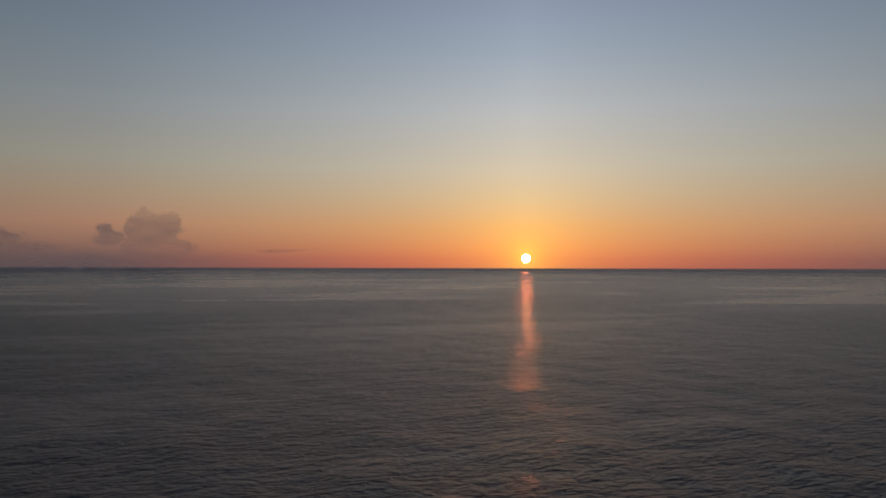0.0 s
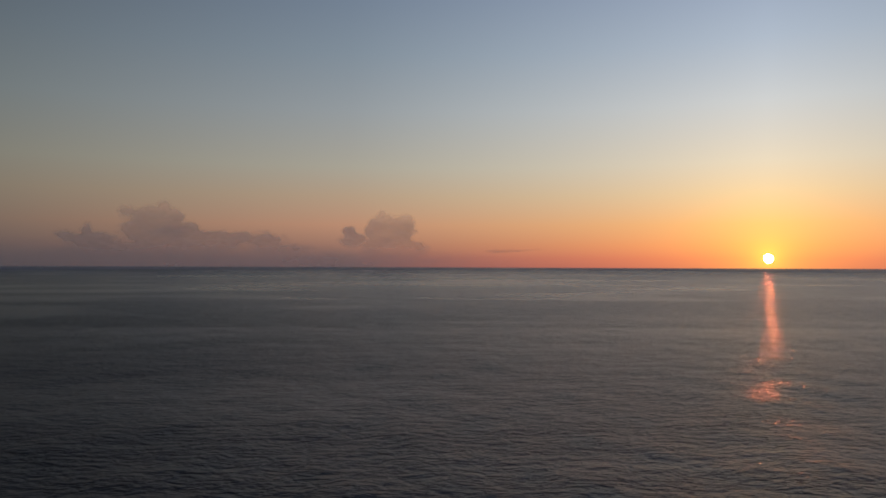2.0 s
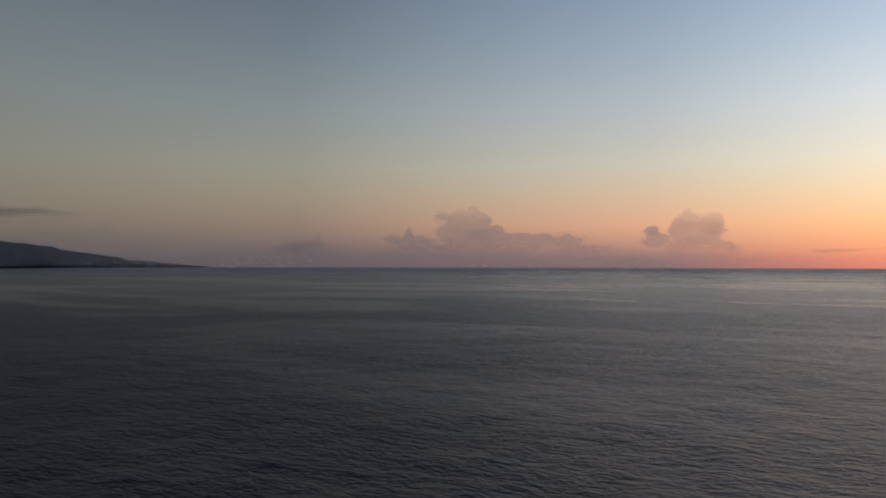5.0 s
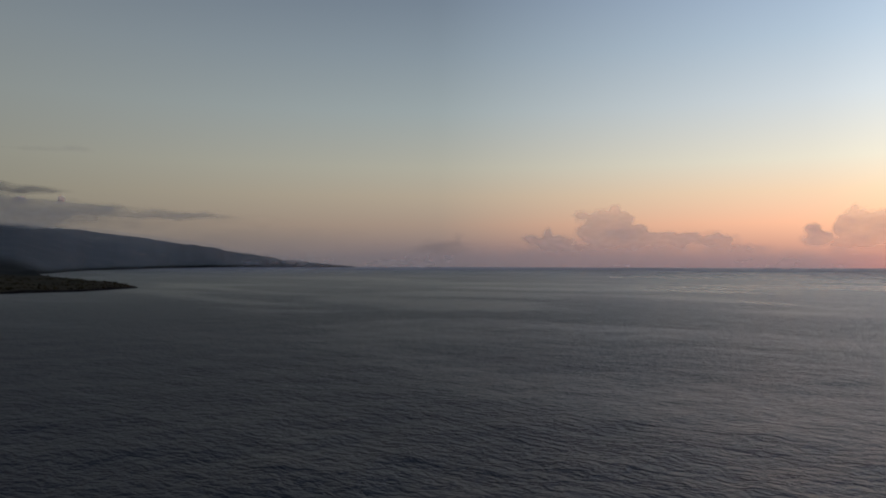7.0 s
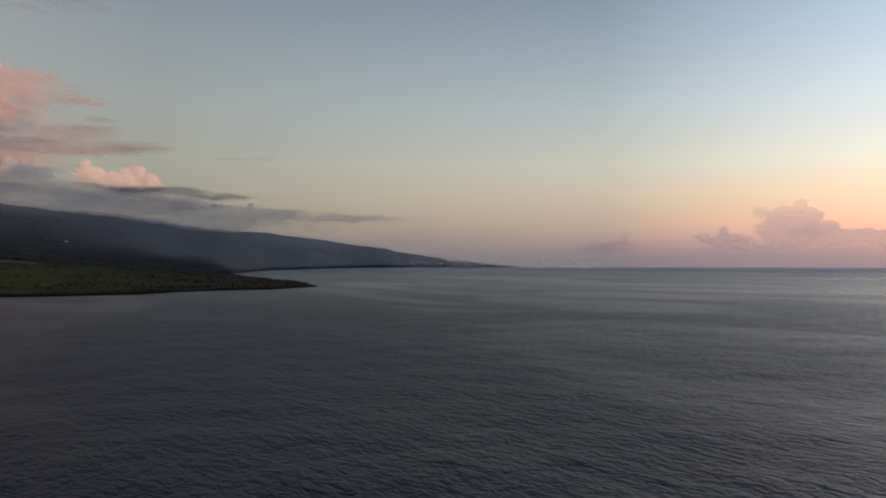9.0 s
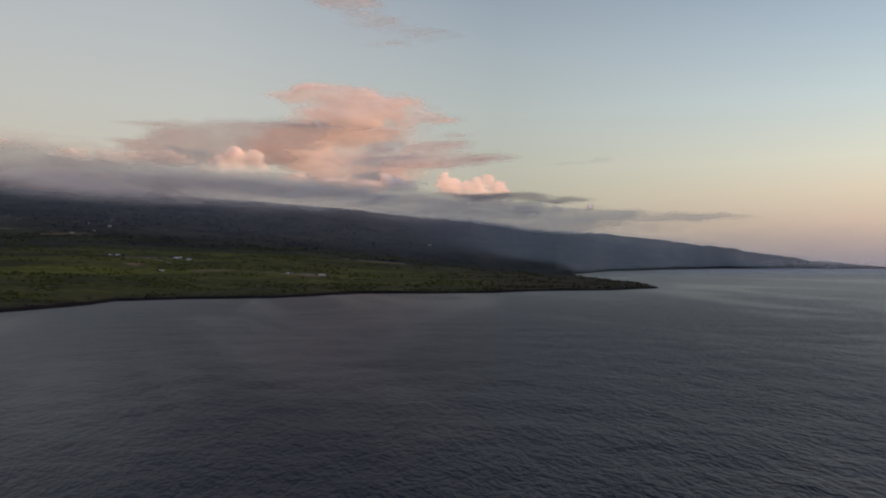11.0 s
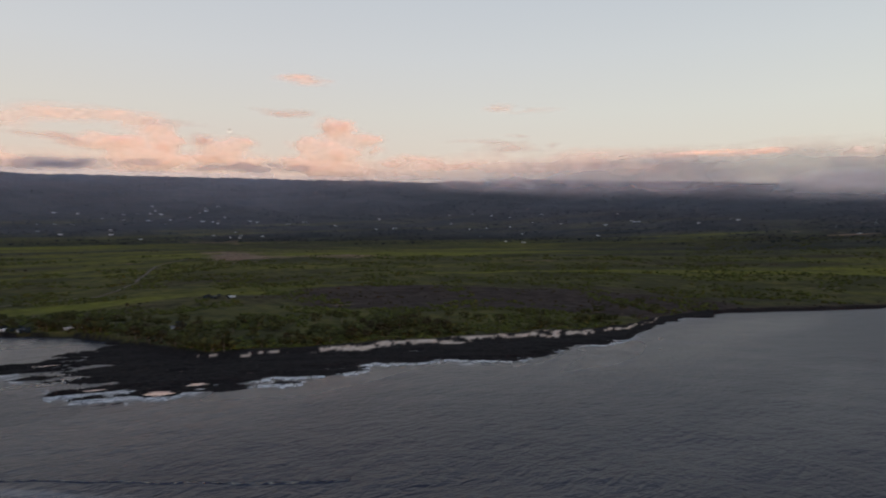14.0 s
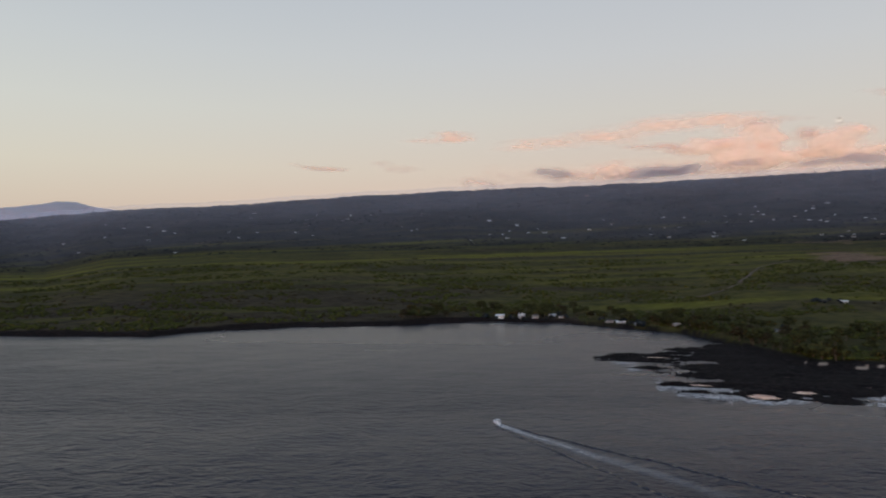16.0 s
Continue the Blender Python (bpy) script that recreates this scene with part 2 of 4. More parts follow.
BARK = plain("bark", (0.12, 0.085, 0.06), 0.9, scale=2)
WHITEWALL = plain("white_plaster", (0.66, 0.66, 0.65), 0.8)
GREYWALL = plain("grey_boarding", (0.38, 0.37, 0.36), 0.8)
PALEROOF = plain("pale_metal_roof", (0.72, 0.74, 0.76), 0.45)
DARKROOF = plain("dark_shingle_roof", (0.10, 0.10, 0.11), 0.85)
RUSTROOF = plain("rusty_roof", (0.30, 0.14, 0.09), 0.8)
PANE = plain("window_glass", (0.03, 0.035, 0.04), 0.08)
DOORPAINT = plain("door_paint", (0.16, 0.10, 0.07), 0.6)
HULL = plain("white_gelcoat", (0.80, 0.80, 0.80), 0.25, vary=0.1)
DECK = plain("grey_deck", (0.45, 0.46, 0.47), 0.7)
ENGINE = plain("black_engine_cowl", (0.02, 0.02, 0.022), 0.3)
LAVA = plain("black_lava", (0.013, 0.011, 0.011), 0.98, vary=0.7, scale=0.6)
TRACK = plain("dirt_track", (0.085, 0.065, 0.048), 0.95, vary=0.4, scale=0.2)
GRAVEL = plain("pale_gravel", (0.26, 0.22, 0.18), 0.95, vary=0.4, scale=0.2)
# pale blue of the distance haze painted into the mountain's base colour
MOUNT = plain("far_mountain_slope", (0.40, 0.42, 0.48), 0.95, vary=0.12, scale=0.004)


# ---- meshes ----
def fill(name, verts, faces, mat, smooth=True, attrs=None):
    """A mesh from arrays of places and of equal-sided faces."""
    me = bpy.data.meshes.new(name)
    verts, faces = np.asarray(verts, np.float32), np.asarray(faces, np.int32)
    k = faces.shape[1]
    me.vertices.add(len(verts))
    me.vertices.foreach_set("co", verts.ravel())
    me.loops.add(faces.size)
    me.loops.foreach_set("vertex_index", faces.ravel())
    me.polygons.add(len(faces))
    me.polygons.foreach_set("loop_start", np.arange(0, faces.size, k, dtype=np.int32))
    me.polygons.foreach_set("use_smooth", np.full(len(faces), smooth))
    for key, v in (attrs or {}).items():
        me.attributes.new(key, "FLOAT", "POINT").data.foreach_set("value", np.asarray(v, np.float32).ravel())
    me.update(calc_edges=True)
    me.materials.append(mat)
    return me


def quads(rows, cols, keep=None):
    i = np.arange(rows * cols).reshape(rows, cols)
    f = np.stack([i[:-1, :-1], i[:-1, 1:], i[1:, 1:], i[1:, :-1]], -1).reshape(-1, 4)
    return f if keep is None else f[keep.ravel()]


def part(name, bm, mat, parent, label=""):
    me = bpy.data.meshes.new(name)
    bm.normal_update()
    bm.to_mesh(me)
    bm.free()
    me.materials.append(mat)
    ob = new(name, me)
    ob.parent = parent
    return tagged(ob, label)


def empty(name, m, label, category, group=""):
    ob = new(name)
    ob.matrix_world = m
    return tagged(ob, label, category, group)


def box(bm, x0, x1, y0, y1, z0, z1, bevel=0.0):
    made = bmesh.ops.create_cube(bm, size=1.0)["verts"]
    for v in made:
        v.co = Vector((x0 + (v.co.x + 0.5) * (x1 - x0), y0 + (v.co.y + 0.5) * (y1 - y0), z0 + (v.co.z + 0.5) * (z1 - z0)))
    if bevel:
        edges = list({e for v in made for e in v.link_edges})
        bmesh.ops.bevel(bm, geom=edges, offset=bevel, segments=1, affect="EDGES")
    return bm


# ---- the sea ----
def sea_height(x, y, cell):
    """Swell and chop; waves finer than the mesh can carry are left to the relief."""
    z = 0.0
    for k in range(14):
        length = 7.0 * 1.17 ** k
        a = radians(200 + 46 * math.sin(k * 2.4))
        amp = 0.006 * length ** 0.75
        z = z + amp * step(length / cell, 3.0, 6.0) * np.sin(2 * math.pi * (x * math.cos(a) + y * math.sin(a)) / length + 5.1 * k
                                                             + 1.8 * fbm(x / 90, y / 90, 60 + k, 2))
    return z


def build_sea():
    rings = np.concatenate([[0.02, 40.0], 90 * (5400 / 90) ** (np.arange(370) / 369), [6500, 8000, 10000, 14000]])
    az = np.radians(np.arange(0, 360.01, 0.6))
    R, A = np.meshgrid(rings, az, indexing="ij")
    X, Y = -np.sin(A) * R, np.cos(A) * R
    Z = sea_height(X, Y, np.maximum(R * 0.0111, 1.2)) * step(R, 60, 110) * (1 - step(R, 2500, 4000))
    D = np.degrees(A)
    lee = step(D, 95, 150) * (1 - step(D, 205, 235)) * step(R, 150, 420) * 0.82
    side = np.where(D > 180, D - 360, D)
    west = 0.25 * (1 - step(np.abs(side - SUN_AZ), 15, 50)) * step(R, 120, 500)
    still = np.maximum(np.maximum(lee, west), (0.85 - 0.4 * (1 - step(np.abs(side - SUN_AZ), 5, 24))) * step(R, 200, 1500))
    wind = 0.86 + 0.21 * step(side, 24, 50) + 0.05 * step(side, 60, 76) + 0.13 * step(side, 88, 102) - 0.40 * step(side, 100, 142)
    ob = new("sea", fill("sea", np.stack([X, Y, Z], -1).reshape(-1, 3), quads(*R.shape)[:, ::-1], SEA, True, dict(still=still, wind=wind)))
    tagged(ob, "dark grey ocean with small wind ripples and smooth slicks", "sea", kind="structure")


build_sea()

# ---- the coast: bearings and distances of the shore, the scrub line and the skyline ----
COAST = ((40, 1500), (74, 1500), (76.1, 1352), (79.6, 1241), (83.4, 1213), (87.2, 1165), (88.7, 1118), (94, 1100), (99.7, 1112), (101, 1091),
         (104.2, 1020), (106.5, 993), (113.3, 1005), (117.7, 990), (119.5, 913), (124.8, 823), (129, 770), (131.2, 735), (133.4, 660), (136.5, 560),
         (140, 510), (144.3, 480), (153, 440), (162, 404), (169, 390), (173, 440), (175.5, 500), (178, 542), (181.4, 568), (184, 592),
         (187.5, 618), (193.8, 617), (201.6, 572), (206, 571), (213.7, 557), (219.3, 518), (225, 545), (228.6, 567), (236, 560), (252, 640))
SHELF = ((128, 800), (130.4, 700), (132.0, 682), (133.3, 640), (134.6, 560), (136.6, 488), (138.8, 448), (144.5, 388), (149, 370), (155.9, 350), (160.5, 320),
         (168.6, 301), (172.6, 286), (177.3, 292), (179.7, 304), (180.6, 345), (182.5, 366), (184.8, 388), (185.4, 420), (186, 640))
INNER = ((174, 900), (175.6, 520), (176.5, 490), (178, 468), (179.5, 448), (181, 425), (183.4, 405), (184.8, 396), (185.4, 380))
SKYLINE = ((40, -1.2), (57, -0.62), (59.0, -0.48), (61.3, -0.33), (62.6, -0.26), (65.7, 0.10), (66.6, 0.28), (69.9, 0.75), (70.8, 1.0), (74, 1.4), (75.2, 1.65),
           (77.8, 1.92), (79.6, 2.13), (84.9, 2.45), (88.7, 2.79), (95.4, 3.2), (99.7, 3.75), (101.9, 3.91), (109.8, 4.42), (113.3, 4.6), (117.8, 5.06), (123.9, 5.44),
           (130, 5.8), (137.5, 6.15), (144, 6.45), (150, 6.6), (157.3, 6.7), (164.8, 6.72), (170.7, 6.65), (178.5, 6.5), (187.2, 6.23), (196, 5.93), (205, 5.33),
           (213.8, 4.5), (221.7, 3.83), (228.7, 2.9), (236, 1.9), (252, 0.4))
FARSHORE = ((40, 4890), (59, 4880), (67, 4810), (70, 4720), (74, 4400), (77.8, 3720), (79.6, 3600), (81.5, 2980), (82.8, 2640), (84, 2300))
PLAIN = ((76, -1.3), (83.4, -1.1), (91, -0.28), (104, 1.05), (112, 1.6), (118, 1.95), (132, 1.95), (162, 1.97), (180, 1.76), (196, 1.52), (214, 1.07), (222, 0.45), (226, -0.5), (252, -1.0))
PLAIN_R = 2300.0


def table(t, az):
    return np.interp(az, [p[0] for p in t], [p[1] for p in t])


def land_fields(az, r):
    """Height and ground cover at these bearings and distances."""
    az, r = np.broadcast_arrays(np.asarray(az, float), np.asarray(r, float))
    a = np.radians(az)
    x, y = -np.sin(a) * r, np.cos(a) * r
    rag = fbm(x / 38, y / 38, 3, 5, 0.55)
    coast = table(COAST, az) + 7 * fbm(x / 60, y / 60, 5, 4) + 3.0 * rag
    inland = r - coast
    top_r = np.interp(az, (80, 96), (4890, 4600))
    skyline = table(SKYLINE, az) + 0.38 * step(az, 84, 92) * (1 - step(az, 138, 152))
    top_z = EYE + top_r * np.tan(np.radians(skyline)) + 7 * fbm(az / 2.2, az * 0, 21, 4) + 4.0 * fbm(az * 3.0, az * 0, 22, 3)
    plain_z = np.maximum(EYE + PLAIN_R * np.tan(np.radians(table(PLAIN, az))), 7.0)
    bank = 3.2 + 1.5 * fbm(x / 45, y / 45, 8, 4)
    u = np.clip(inland / (PLAIN_R - coast), 0, 1)
    low = bank * step(inland, 0, 9) + (plain_z - bank) * u ** 1.15 + 2.2 * fbm(x / 70, y / 70, 9, 5) * step(inland, 15, 90)
    v = np.clip((r - PLAIN_R) / (top_r - PLAIN_R), 0, 1)
    slope = plain_z + (top_z - plain_z) * (0.82 * v + 0.18 * v * v) + fbm(x / 420, y / 420, 11, 5) * 26 * np.sin(np.pi * np.clip(v, 0, 1)) * step(v, 0, 0.3)
    z = np.where(r < PLAIN_R, low, slope)
    z = np.where(inland < 0, -1.0 + inland * 0.08, z)
    # the low point ends in a bay, with the far mountain's foot behind it
    point_back = np.interp(az, (75.9, 76.1, 78.3, 82.35, 82.8, 84), (0, 1366, 1620, 2180, 2640, 2300)) + 25 * fbm(az * 1.5, r / 300, 31, 4)
    far = r - (table(FARSHORE, az) + 30 * fbm(az * 1.2, az * 0, 33, 3))
    w = np.clip(far / np.maximum(top_r - table(FARSHORE, az), 5), 0, 1)
    hill = 3 + (top_z - 3) * (0.75 * w + 0.25 * w * w) + 9 * fbm(x / 200, y / 200, 12, 4) * np.sin(np.pi * w)
    in_bay = (az < 84) & (r > point_back)
    z = np.where((az >= 84) & (r > PLAIN_R), hill + (z - hill) * step(az, 84, 91), z)
    z = np.where(in_bay, np.where(far > 0, hill, -3.0), z)
    z = np.where((az < 76.1) & ~in_bay, -3.0, z)
    z = np.where((az < 83.5) & ~in_bay, np.minimum(z, 2 + 0.030 * np.maximum(point_back - r, 0) + 0.01 * np.maximum(r - coast, 0)), z)
    # the lava shelf
    shore = table(SHELF, az) - 4 + 22 * fbm(x / 13, y / 13, 41, 4, 0.6) + 9 * fbm(x / 45, y / 45, 42, 3) + 6
    back = table(INNER, az) + 10 * fbm(x / 26, y / 26, 43, 4, 0.6)
    on = (az > 130) & (az < 185.6) & (inland < 6)
    edge = np.minimum(step(r - shore, -14, 27), step(back - r, -6, 18))
    arc = a * r
    gaps = fbm(arc / 44 + 0.7 * rag, r / 12 + 0.5 * rag, 45, 5, 0.58)
    torn = step(az, 173.5, 180)
    lava = (2.0 - 0.7 * torn) * (edge - 0.30 - 0.52 * torn + gaps * (1.2 + 2.1 * torn)) + 0.35 * fbm(x / 5, y / 5, 47, 3)
    lava = np.minimum(lava, 1.5 + 0.6 * fbm(x / 12, y / 12, 48, 3))
    z = np.where(on, np.where(edge > 0.02, lava, np.minimum(z, -1.0)), z)
    for pa, pr, pw, pd in ((172.5, 296, 6.2, 5.8), (169.9, 312, 5.0, 5.0), (176.9, 313, 5.5, 3.0), (170.9, 350, 6.0, 3.0), (166.0, 336, 5.0, 2.6)):
        hollow = ((az - pa) * 0.01745 * r / pw) ** 2 + ((r - pr) / pd) ** 2
        z = np.where(hollow < 1.6, np.where(hollow < 1.0, 0.2, np.maximum(z, 0.75)), z)
    z = np.where(on & (inland > -14), np.maximum(z, np.where(az < 174, 1.2 + 0.12 * np.clip(inland + 14, 0, 20), z)), z)
    beyond = r > top_r
    z = np.where(beyond, z - (r - top_r) * 0.9, z)
    rough = fbm(x / 20, y / 20, 51, 4)
    rock = np.where(on, 1.0, 1 - step(inland + 5 * rough, 7, 12))
    rock = np.where(in_bay, (1 - step(far, 6, 22)) * 0.2, rock)
    strand = np.exp(-((inland + 2 + 15 * rough) / np.interp(az, (134, 138, 142, 150, 158, 165, 170), (1, 5, 8, 10, 7, 2.5, 1))) ** 2)
    sand = step(strand, 0.35, 0.6) * ((az > 134) & (az < 170)) * step(fbm(az * 1.6, r / 9, 53, 4) + 0.22, 0, 0.2)
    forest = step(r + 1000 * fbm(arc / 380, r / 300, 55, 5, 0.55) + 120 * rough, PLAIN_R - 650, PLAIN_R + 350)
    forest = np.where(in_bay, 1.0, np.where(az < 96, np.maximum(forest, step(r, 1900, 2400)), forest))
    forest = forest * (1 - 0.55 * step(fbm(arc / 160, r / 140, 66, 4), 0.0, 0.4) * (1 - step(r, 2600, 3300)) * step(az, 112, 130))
    dry = step(fbm(x / 130, y / 130, 57, 4) + 1.5 * (step(az, 126, 131) * (1 - step(az, 158, 166)) * step(r, 585, 640) * (1 - step(r, 800, 870))) - 0.62, 0, 0.35)
    dry = np.maximum(dry, step(fbm(arc / 260, r / 150, 58, 4), 0.05, 0.45) * 0.55 * step(inland, 40, 120))
    dry = np.maximum(dry, (1 - step(inland + 12 * rough, 14, 45)) * 0.8 * ((az > 186) | (az < 132)))
    dry = np.maximum(dry, 0.75 * (1 - step(az, 83, 100)) * (r < 2300))
    scrubland = 0.75 * step(az, 183, 198) * (1 - step(r + 160 * fbm(arc / 90, r / 70, 63, 4), 760, 1050))
    dry = np.maximum(dry, scrubland * step(fbm(arc / 110, r / 60, 64, 4), -0.35, 0.3))
    bare = step(0.6 * fbm(x / 75, y / 75, 59, 5, 0.6) + 0.8 * fbm(arc / 40, r / 60, 65, 5, 0.6) + 1.25 * np.exp(-((az - 167.4) / 2.9) ** 2 - ((r - 1470) / 210) ** 2) + 0.8 * np.exp(-((az - 168) / 3.5) ** 2 - ((r - 2150) / 160) ** 2)
                + 1.0 * np.exp(-((az - 159.4) / 3.4) ** 2 - ((r - 1440) / 60) ** 2)
                + 1.2 * np.exp(-((az - 116.5) / 0.75) ** 2 - ((r - 1520) / 60) ** 2) + 1.0 * np.exp(-((az - 103.6) / 2.2) ** 2 - ((r - 1390) / 28) ** 2)
                + 0.9 * np.exp(-((az - 111) / 2.4) ** 2 - ((r - 1420) / 30) ** 2) + 0.85 * np.exp(-((az - 97.5) / 3) ** 2 - ((r - 1960) / 60) ** 2)
                + 0.85 * np.exp(-((az - 121) / 2) ** 2 - ((r - 2330) / 80) ** 2) - 0.64, 0, 0.2)
    lush = step(fbm(arc / 300, r / 230, 61, 4) + 0.4 * fbm(arc / 70, r / 60, 62, 4) + 0.25 * np.exp(-((r - 1500) / 420) ** 2), 0.0, 0.7) * (0.35 + 0.65 * step(az, 98, 132)) * (1 - forest) * step(inland, 60, 200)
    return x, y, z, dict(lush=lush, rock=rock, sand=sand, forest=forest, dry=dry * (1 - forest), bare=bare)


def ground_z(az, r):
    return float(land_fields(np.array([az]), np.array([r]))[2][0])


def build_land():
    az = np.concatenate([np.arange(56, 128, 0.2), np.arange(128, 190, 0.085), np.arange(190, 252, 0.25)])
    begin = np.minimum(table(COAST, az), np.where((az > 128) & (az < 186), table(SHELF, az), 9e9)) - 18
    begin = np.minimum(begin, np.interp(az, (76, 77, 184, 184.01, 193, 193.1), (1300, 9e3, 9e3, 360, 590, 9e3)))
    u = np.arange(270) / 269
    R = begin[None, :] + (4960 - begin[None, :]) * (0.03 * u + 0.97 * u ** 2.3)[:, None]
    A = np.broadcast_to(az[None, :], R.shape)
    x, y, z, cover = land_fields(A, R)
    ob = new("ground", fill("ground", np.stack([x, y, z], -1).reshape(-1, 3), quads(*R.shape)[:, ::-1], LAND, True, cover))
    tagged(ob, "green coastal plain with black lava shore rising to dark forested slopes", "land", kind="structure")


build_land()


# ---- clouds ----
def cloud(puffs, label, mat, seed=1, dist=4700.0, depth=0.6, edge=0.3, billow=0.0, flow=1.6, warp=0.25, veil=1.0, foot=None, skew=0.0):
    """A cloud shell of overlapping puffs (bearing, height and half sizes in degrees), shaped to fit the camera's view,
    ragged and soft at its rim, backed only where dense.
    """
    deg = radians(dist)
    reach = edge + warp * 0.8 + billow * 0.5
    wide = reach + 1.4 * warp * flow ** 0.5 + 0.4 * edge * max(p[2] / min(p[2], p[3]) for p in puffs)
    a1, a0 = max(p[0] + p[2] for p in puffs) + wide, min(p[0] - p[2] for p in puffs) - wide
    e1, e0 = max(p[1] + p[3] for p in puffs) + reach, min(p[1] - p[3] for p in puffs) - reach
    cols, rows = (max(24, min(n, int(w / 0.06))) for n, w in ((560, a1 - a0), (200, e1 - e0)))
    A, E = np.meshgrid(np.linspace(a1, a0, cols), np.linspace(e0, e1, rows))
    slow = fbm(A / (1.6 * flow), E / 1.1, seed * 7 + 1, 4, 0.42)
    side = fbm(A / (1.2 * flow), E / 0.9, seed * 7 + 2, 4, 0.42)
    fine = fbm(A / (0.5 * flow), E / 0.34, seed * 7 + 3, 3, 0.45)
    heap = 1 - 2.2 * np.abs(fbm(A / 0.75, E / 0.65, seed * 7 + 5, 4, 0.5))
    Aw, Ew = A + warp * 1.8 * slow * flow ** 0.5, E + warp * 0.9 * side
    D = np.full(A.shape, -3.0)
    for pa, pe, ra, re in puffs:
        q = (1 - np.sqrt(((Aw - pa) / ra) ** 2 + ((Ew - pe) / re) ** 2)) * min(ra, re)
        lift = np.clip(1 - np.abs(D - q) / 0.22, 0, 1)
        D = np.maximum(D, q) + lift * lift * 0.055
    D = D + billow * 0.42 * (heap - 0.35) + fine * min(0.22 * edge + 0.03, 0.16)
    rim = np.minimum(np.minimum(A - a0, a1 - A), np.minimum(E - e0, e1 - E))
    dens = step(D, -0.35 * edge, 0.65 * edge) * step(rim, 0, 0.5 * reach)
    dens = dens * (0.88 + 0.3 * slow) * veil
    if foot:
        dens = dens * step(E, foot[0], foot[1])
    dens = np.clip(dens, 0, 1)
    bulk = np.maximum(D, 0) / (np.maximum(D, 0) + 0.7)
    thick = deg * depth * (0.75 * bulk + step(D, 0, 0.8) * (0.10 * heap * (billow > 0) + 0.22 * slow))
    for k in range(3):
        for axis in (0, 1):
            w = 3 if billow > 0.25 else 6
            pad = np.cumsum(np.pad(thick, [(w + 1, w) if i == axis else (0, 0) for i in (0, 1)], "edge"), axis)
            thick = (pad[2 * w + 1:] - pad[:-2 * w - 1] if axis == 0 else pad[:, 2 * w + 1:] - pad[:, :-2 * w - 1]) / (2 * w + 1)
    near = lambda v: np.maximum.reduce([v[:-1, :-1], v[1:, :-1], v[:-1, 1:], v[1:, 1:]])
    a, e = np.radians(A), np.radians(E)
    out = []
    for back in (-1, 0.3):
        d = dist + skew * ((a0 + a1) / 2 - A) + back * (np.maximum(thick, 0) + 3)
        out.append(np.stack([-np.sin(a) * np.cos(e) * d, np.cos(a) * np.cos(e) * d, EYE + np.sin(e) * d], -1).reshape(-1, 3))
    faces = np.concatenate([quads(rows, cols, near(dens) > 0.004), quads(rows, cols, -near(-dens) > 0.75)[:, ::-1] + rows * cols])
    both_sides = np.concatenate([dens.ravel(), dens.ravel()])
    ob = new("cloud", fill("cloud", np.concatenate(out), faces, mat, True, dict(dens=both_sides)))
    return tagged(ob, label, "cloud", "clouds over the coast")


# towers over the open sea, lit from behind
cloud([(22.7, 3.65, 0.31, 0.31), (21.8, 2.44, 1.77, 1.17), (21, 2.88, 0.88, 0.9), (23.1, 2.44, 1.07, 0.9), (25.6, 2.22, 0.68, 0.5), (25.2, 1.54, 1.26, 0.59), (21.8, 1, 2.66, 1.08)],
      "mauve cumulus tower with a pink top over the horizon", HAZY, seed=2, billow=0.22, edge=0.36, veil=0.6, depth=0.05, foot=(-0.6, 2.4))
cloud([(41.8, 3.58, 0.7, 0.4), (40.3, 3.28, 1.33, 0.63), (39.3, 3.79, 0.49, 0.45), (38.6, 3.21, 0.63, 0.63), (39.9, 2.21, 2.45, 1.26), (37.7, 2.23, 0.9, 0.63), (44.5, 2.12, 0.39, 0.4), (44.3, 1.46, 1.94, 0.62), (46, 1.7, 0.6, 0.4), (34, 1.84, 1.73, 0.36), (31.8, 1.53, 1.37, 0.55), (37.2, 1.33, 4.04, 0.91), (30.8, 0.9, 2.27, 0.46), (41.2, 0.58, 6.16, 0.72)],
      "mauve cumulus bank with pink towers above the sea", HAZY, seed=3, billow=0.22, edge=0.36, veil=0.6, depth=0.05, foot=(-0.6, 2.2))
cloud([(51.8, 1.76, 0.24, 0.3), (52.8, 1.15, 1.65, 0.34), (52, 1.29, 0.71, 0.38), (53.3, 0.77, 2.34, 0.34)],
      "small grey cloud low over the horizon", MAUVE, seed=4, billow=0.1, edge=0.6, veil=0.4, depth=0.1, foot=(-0.6, 1.6))
cloud([(12.2, 0.81, 1.87, 0.13)],
      "thin dark cloud streak on the horizon", WISP, seed=5, flow=4, edge=0.16, veil=0.3, depth=0.2)
cloud([(41.2, -0.04, 20.35, 1.16), (27.7, -0.19, 11.63, 0.82), (54.5, -0.08, 11.43, 1.09), (65, -0.1, 9.45, 0.98)],
      "grey haze bank lying along the sea horizon", HAZY, seed=38, flow=6, edge=1.6, veil=0.30, depth=0.1, dist=4760)
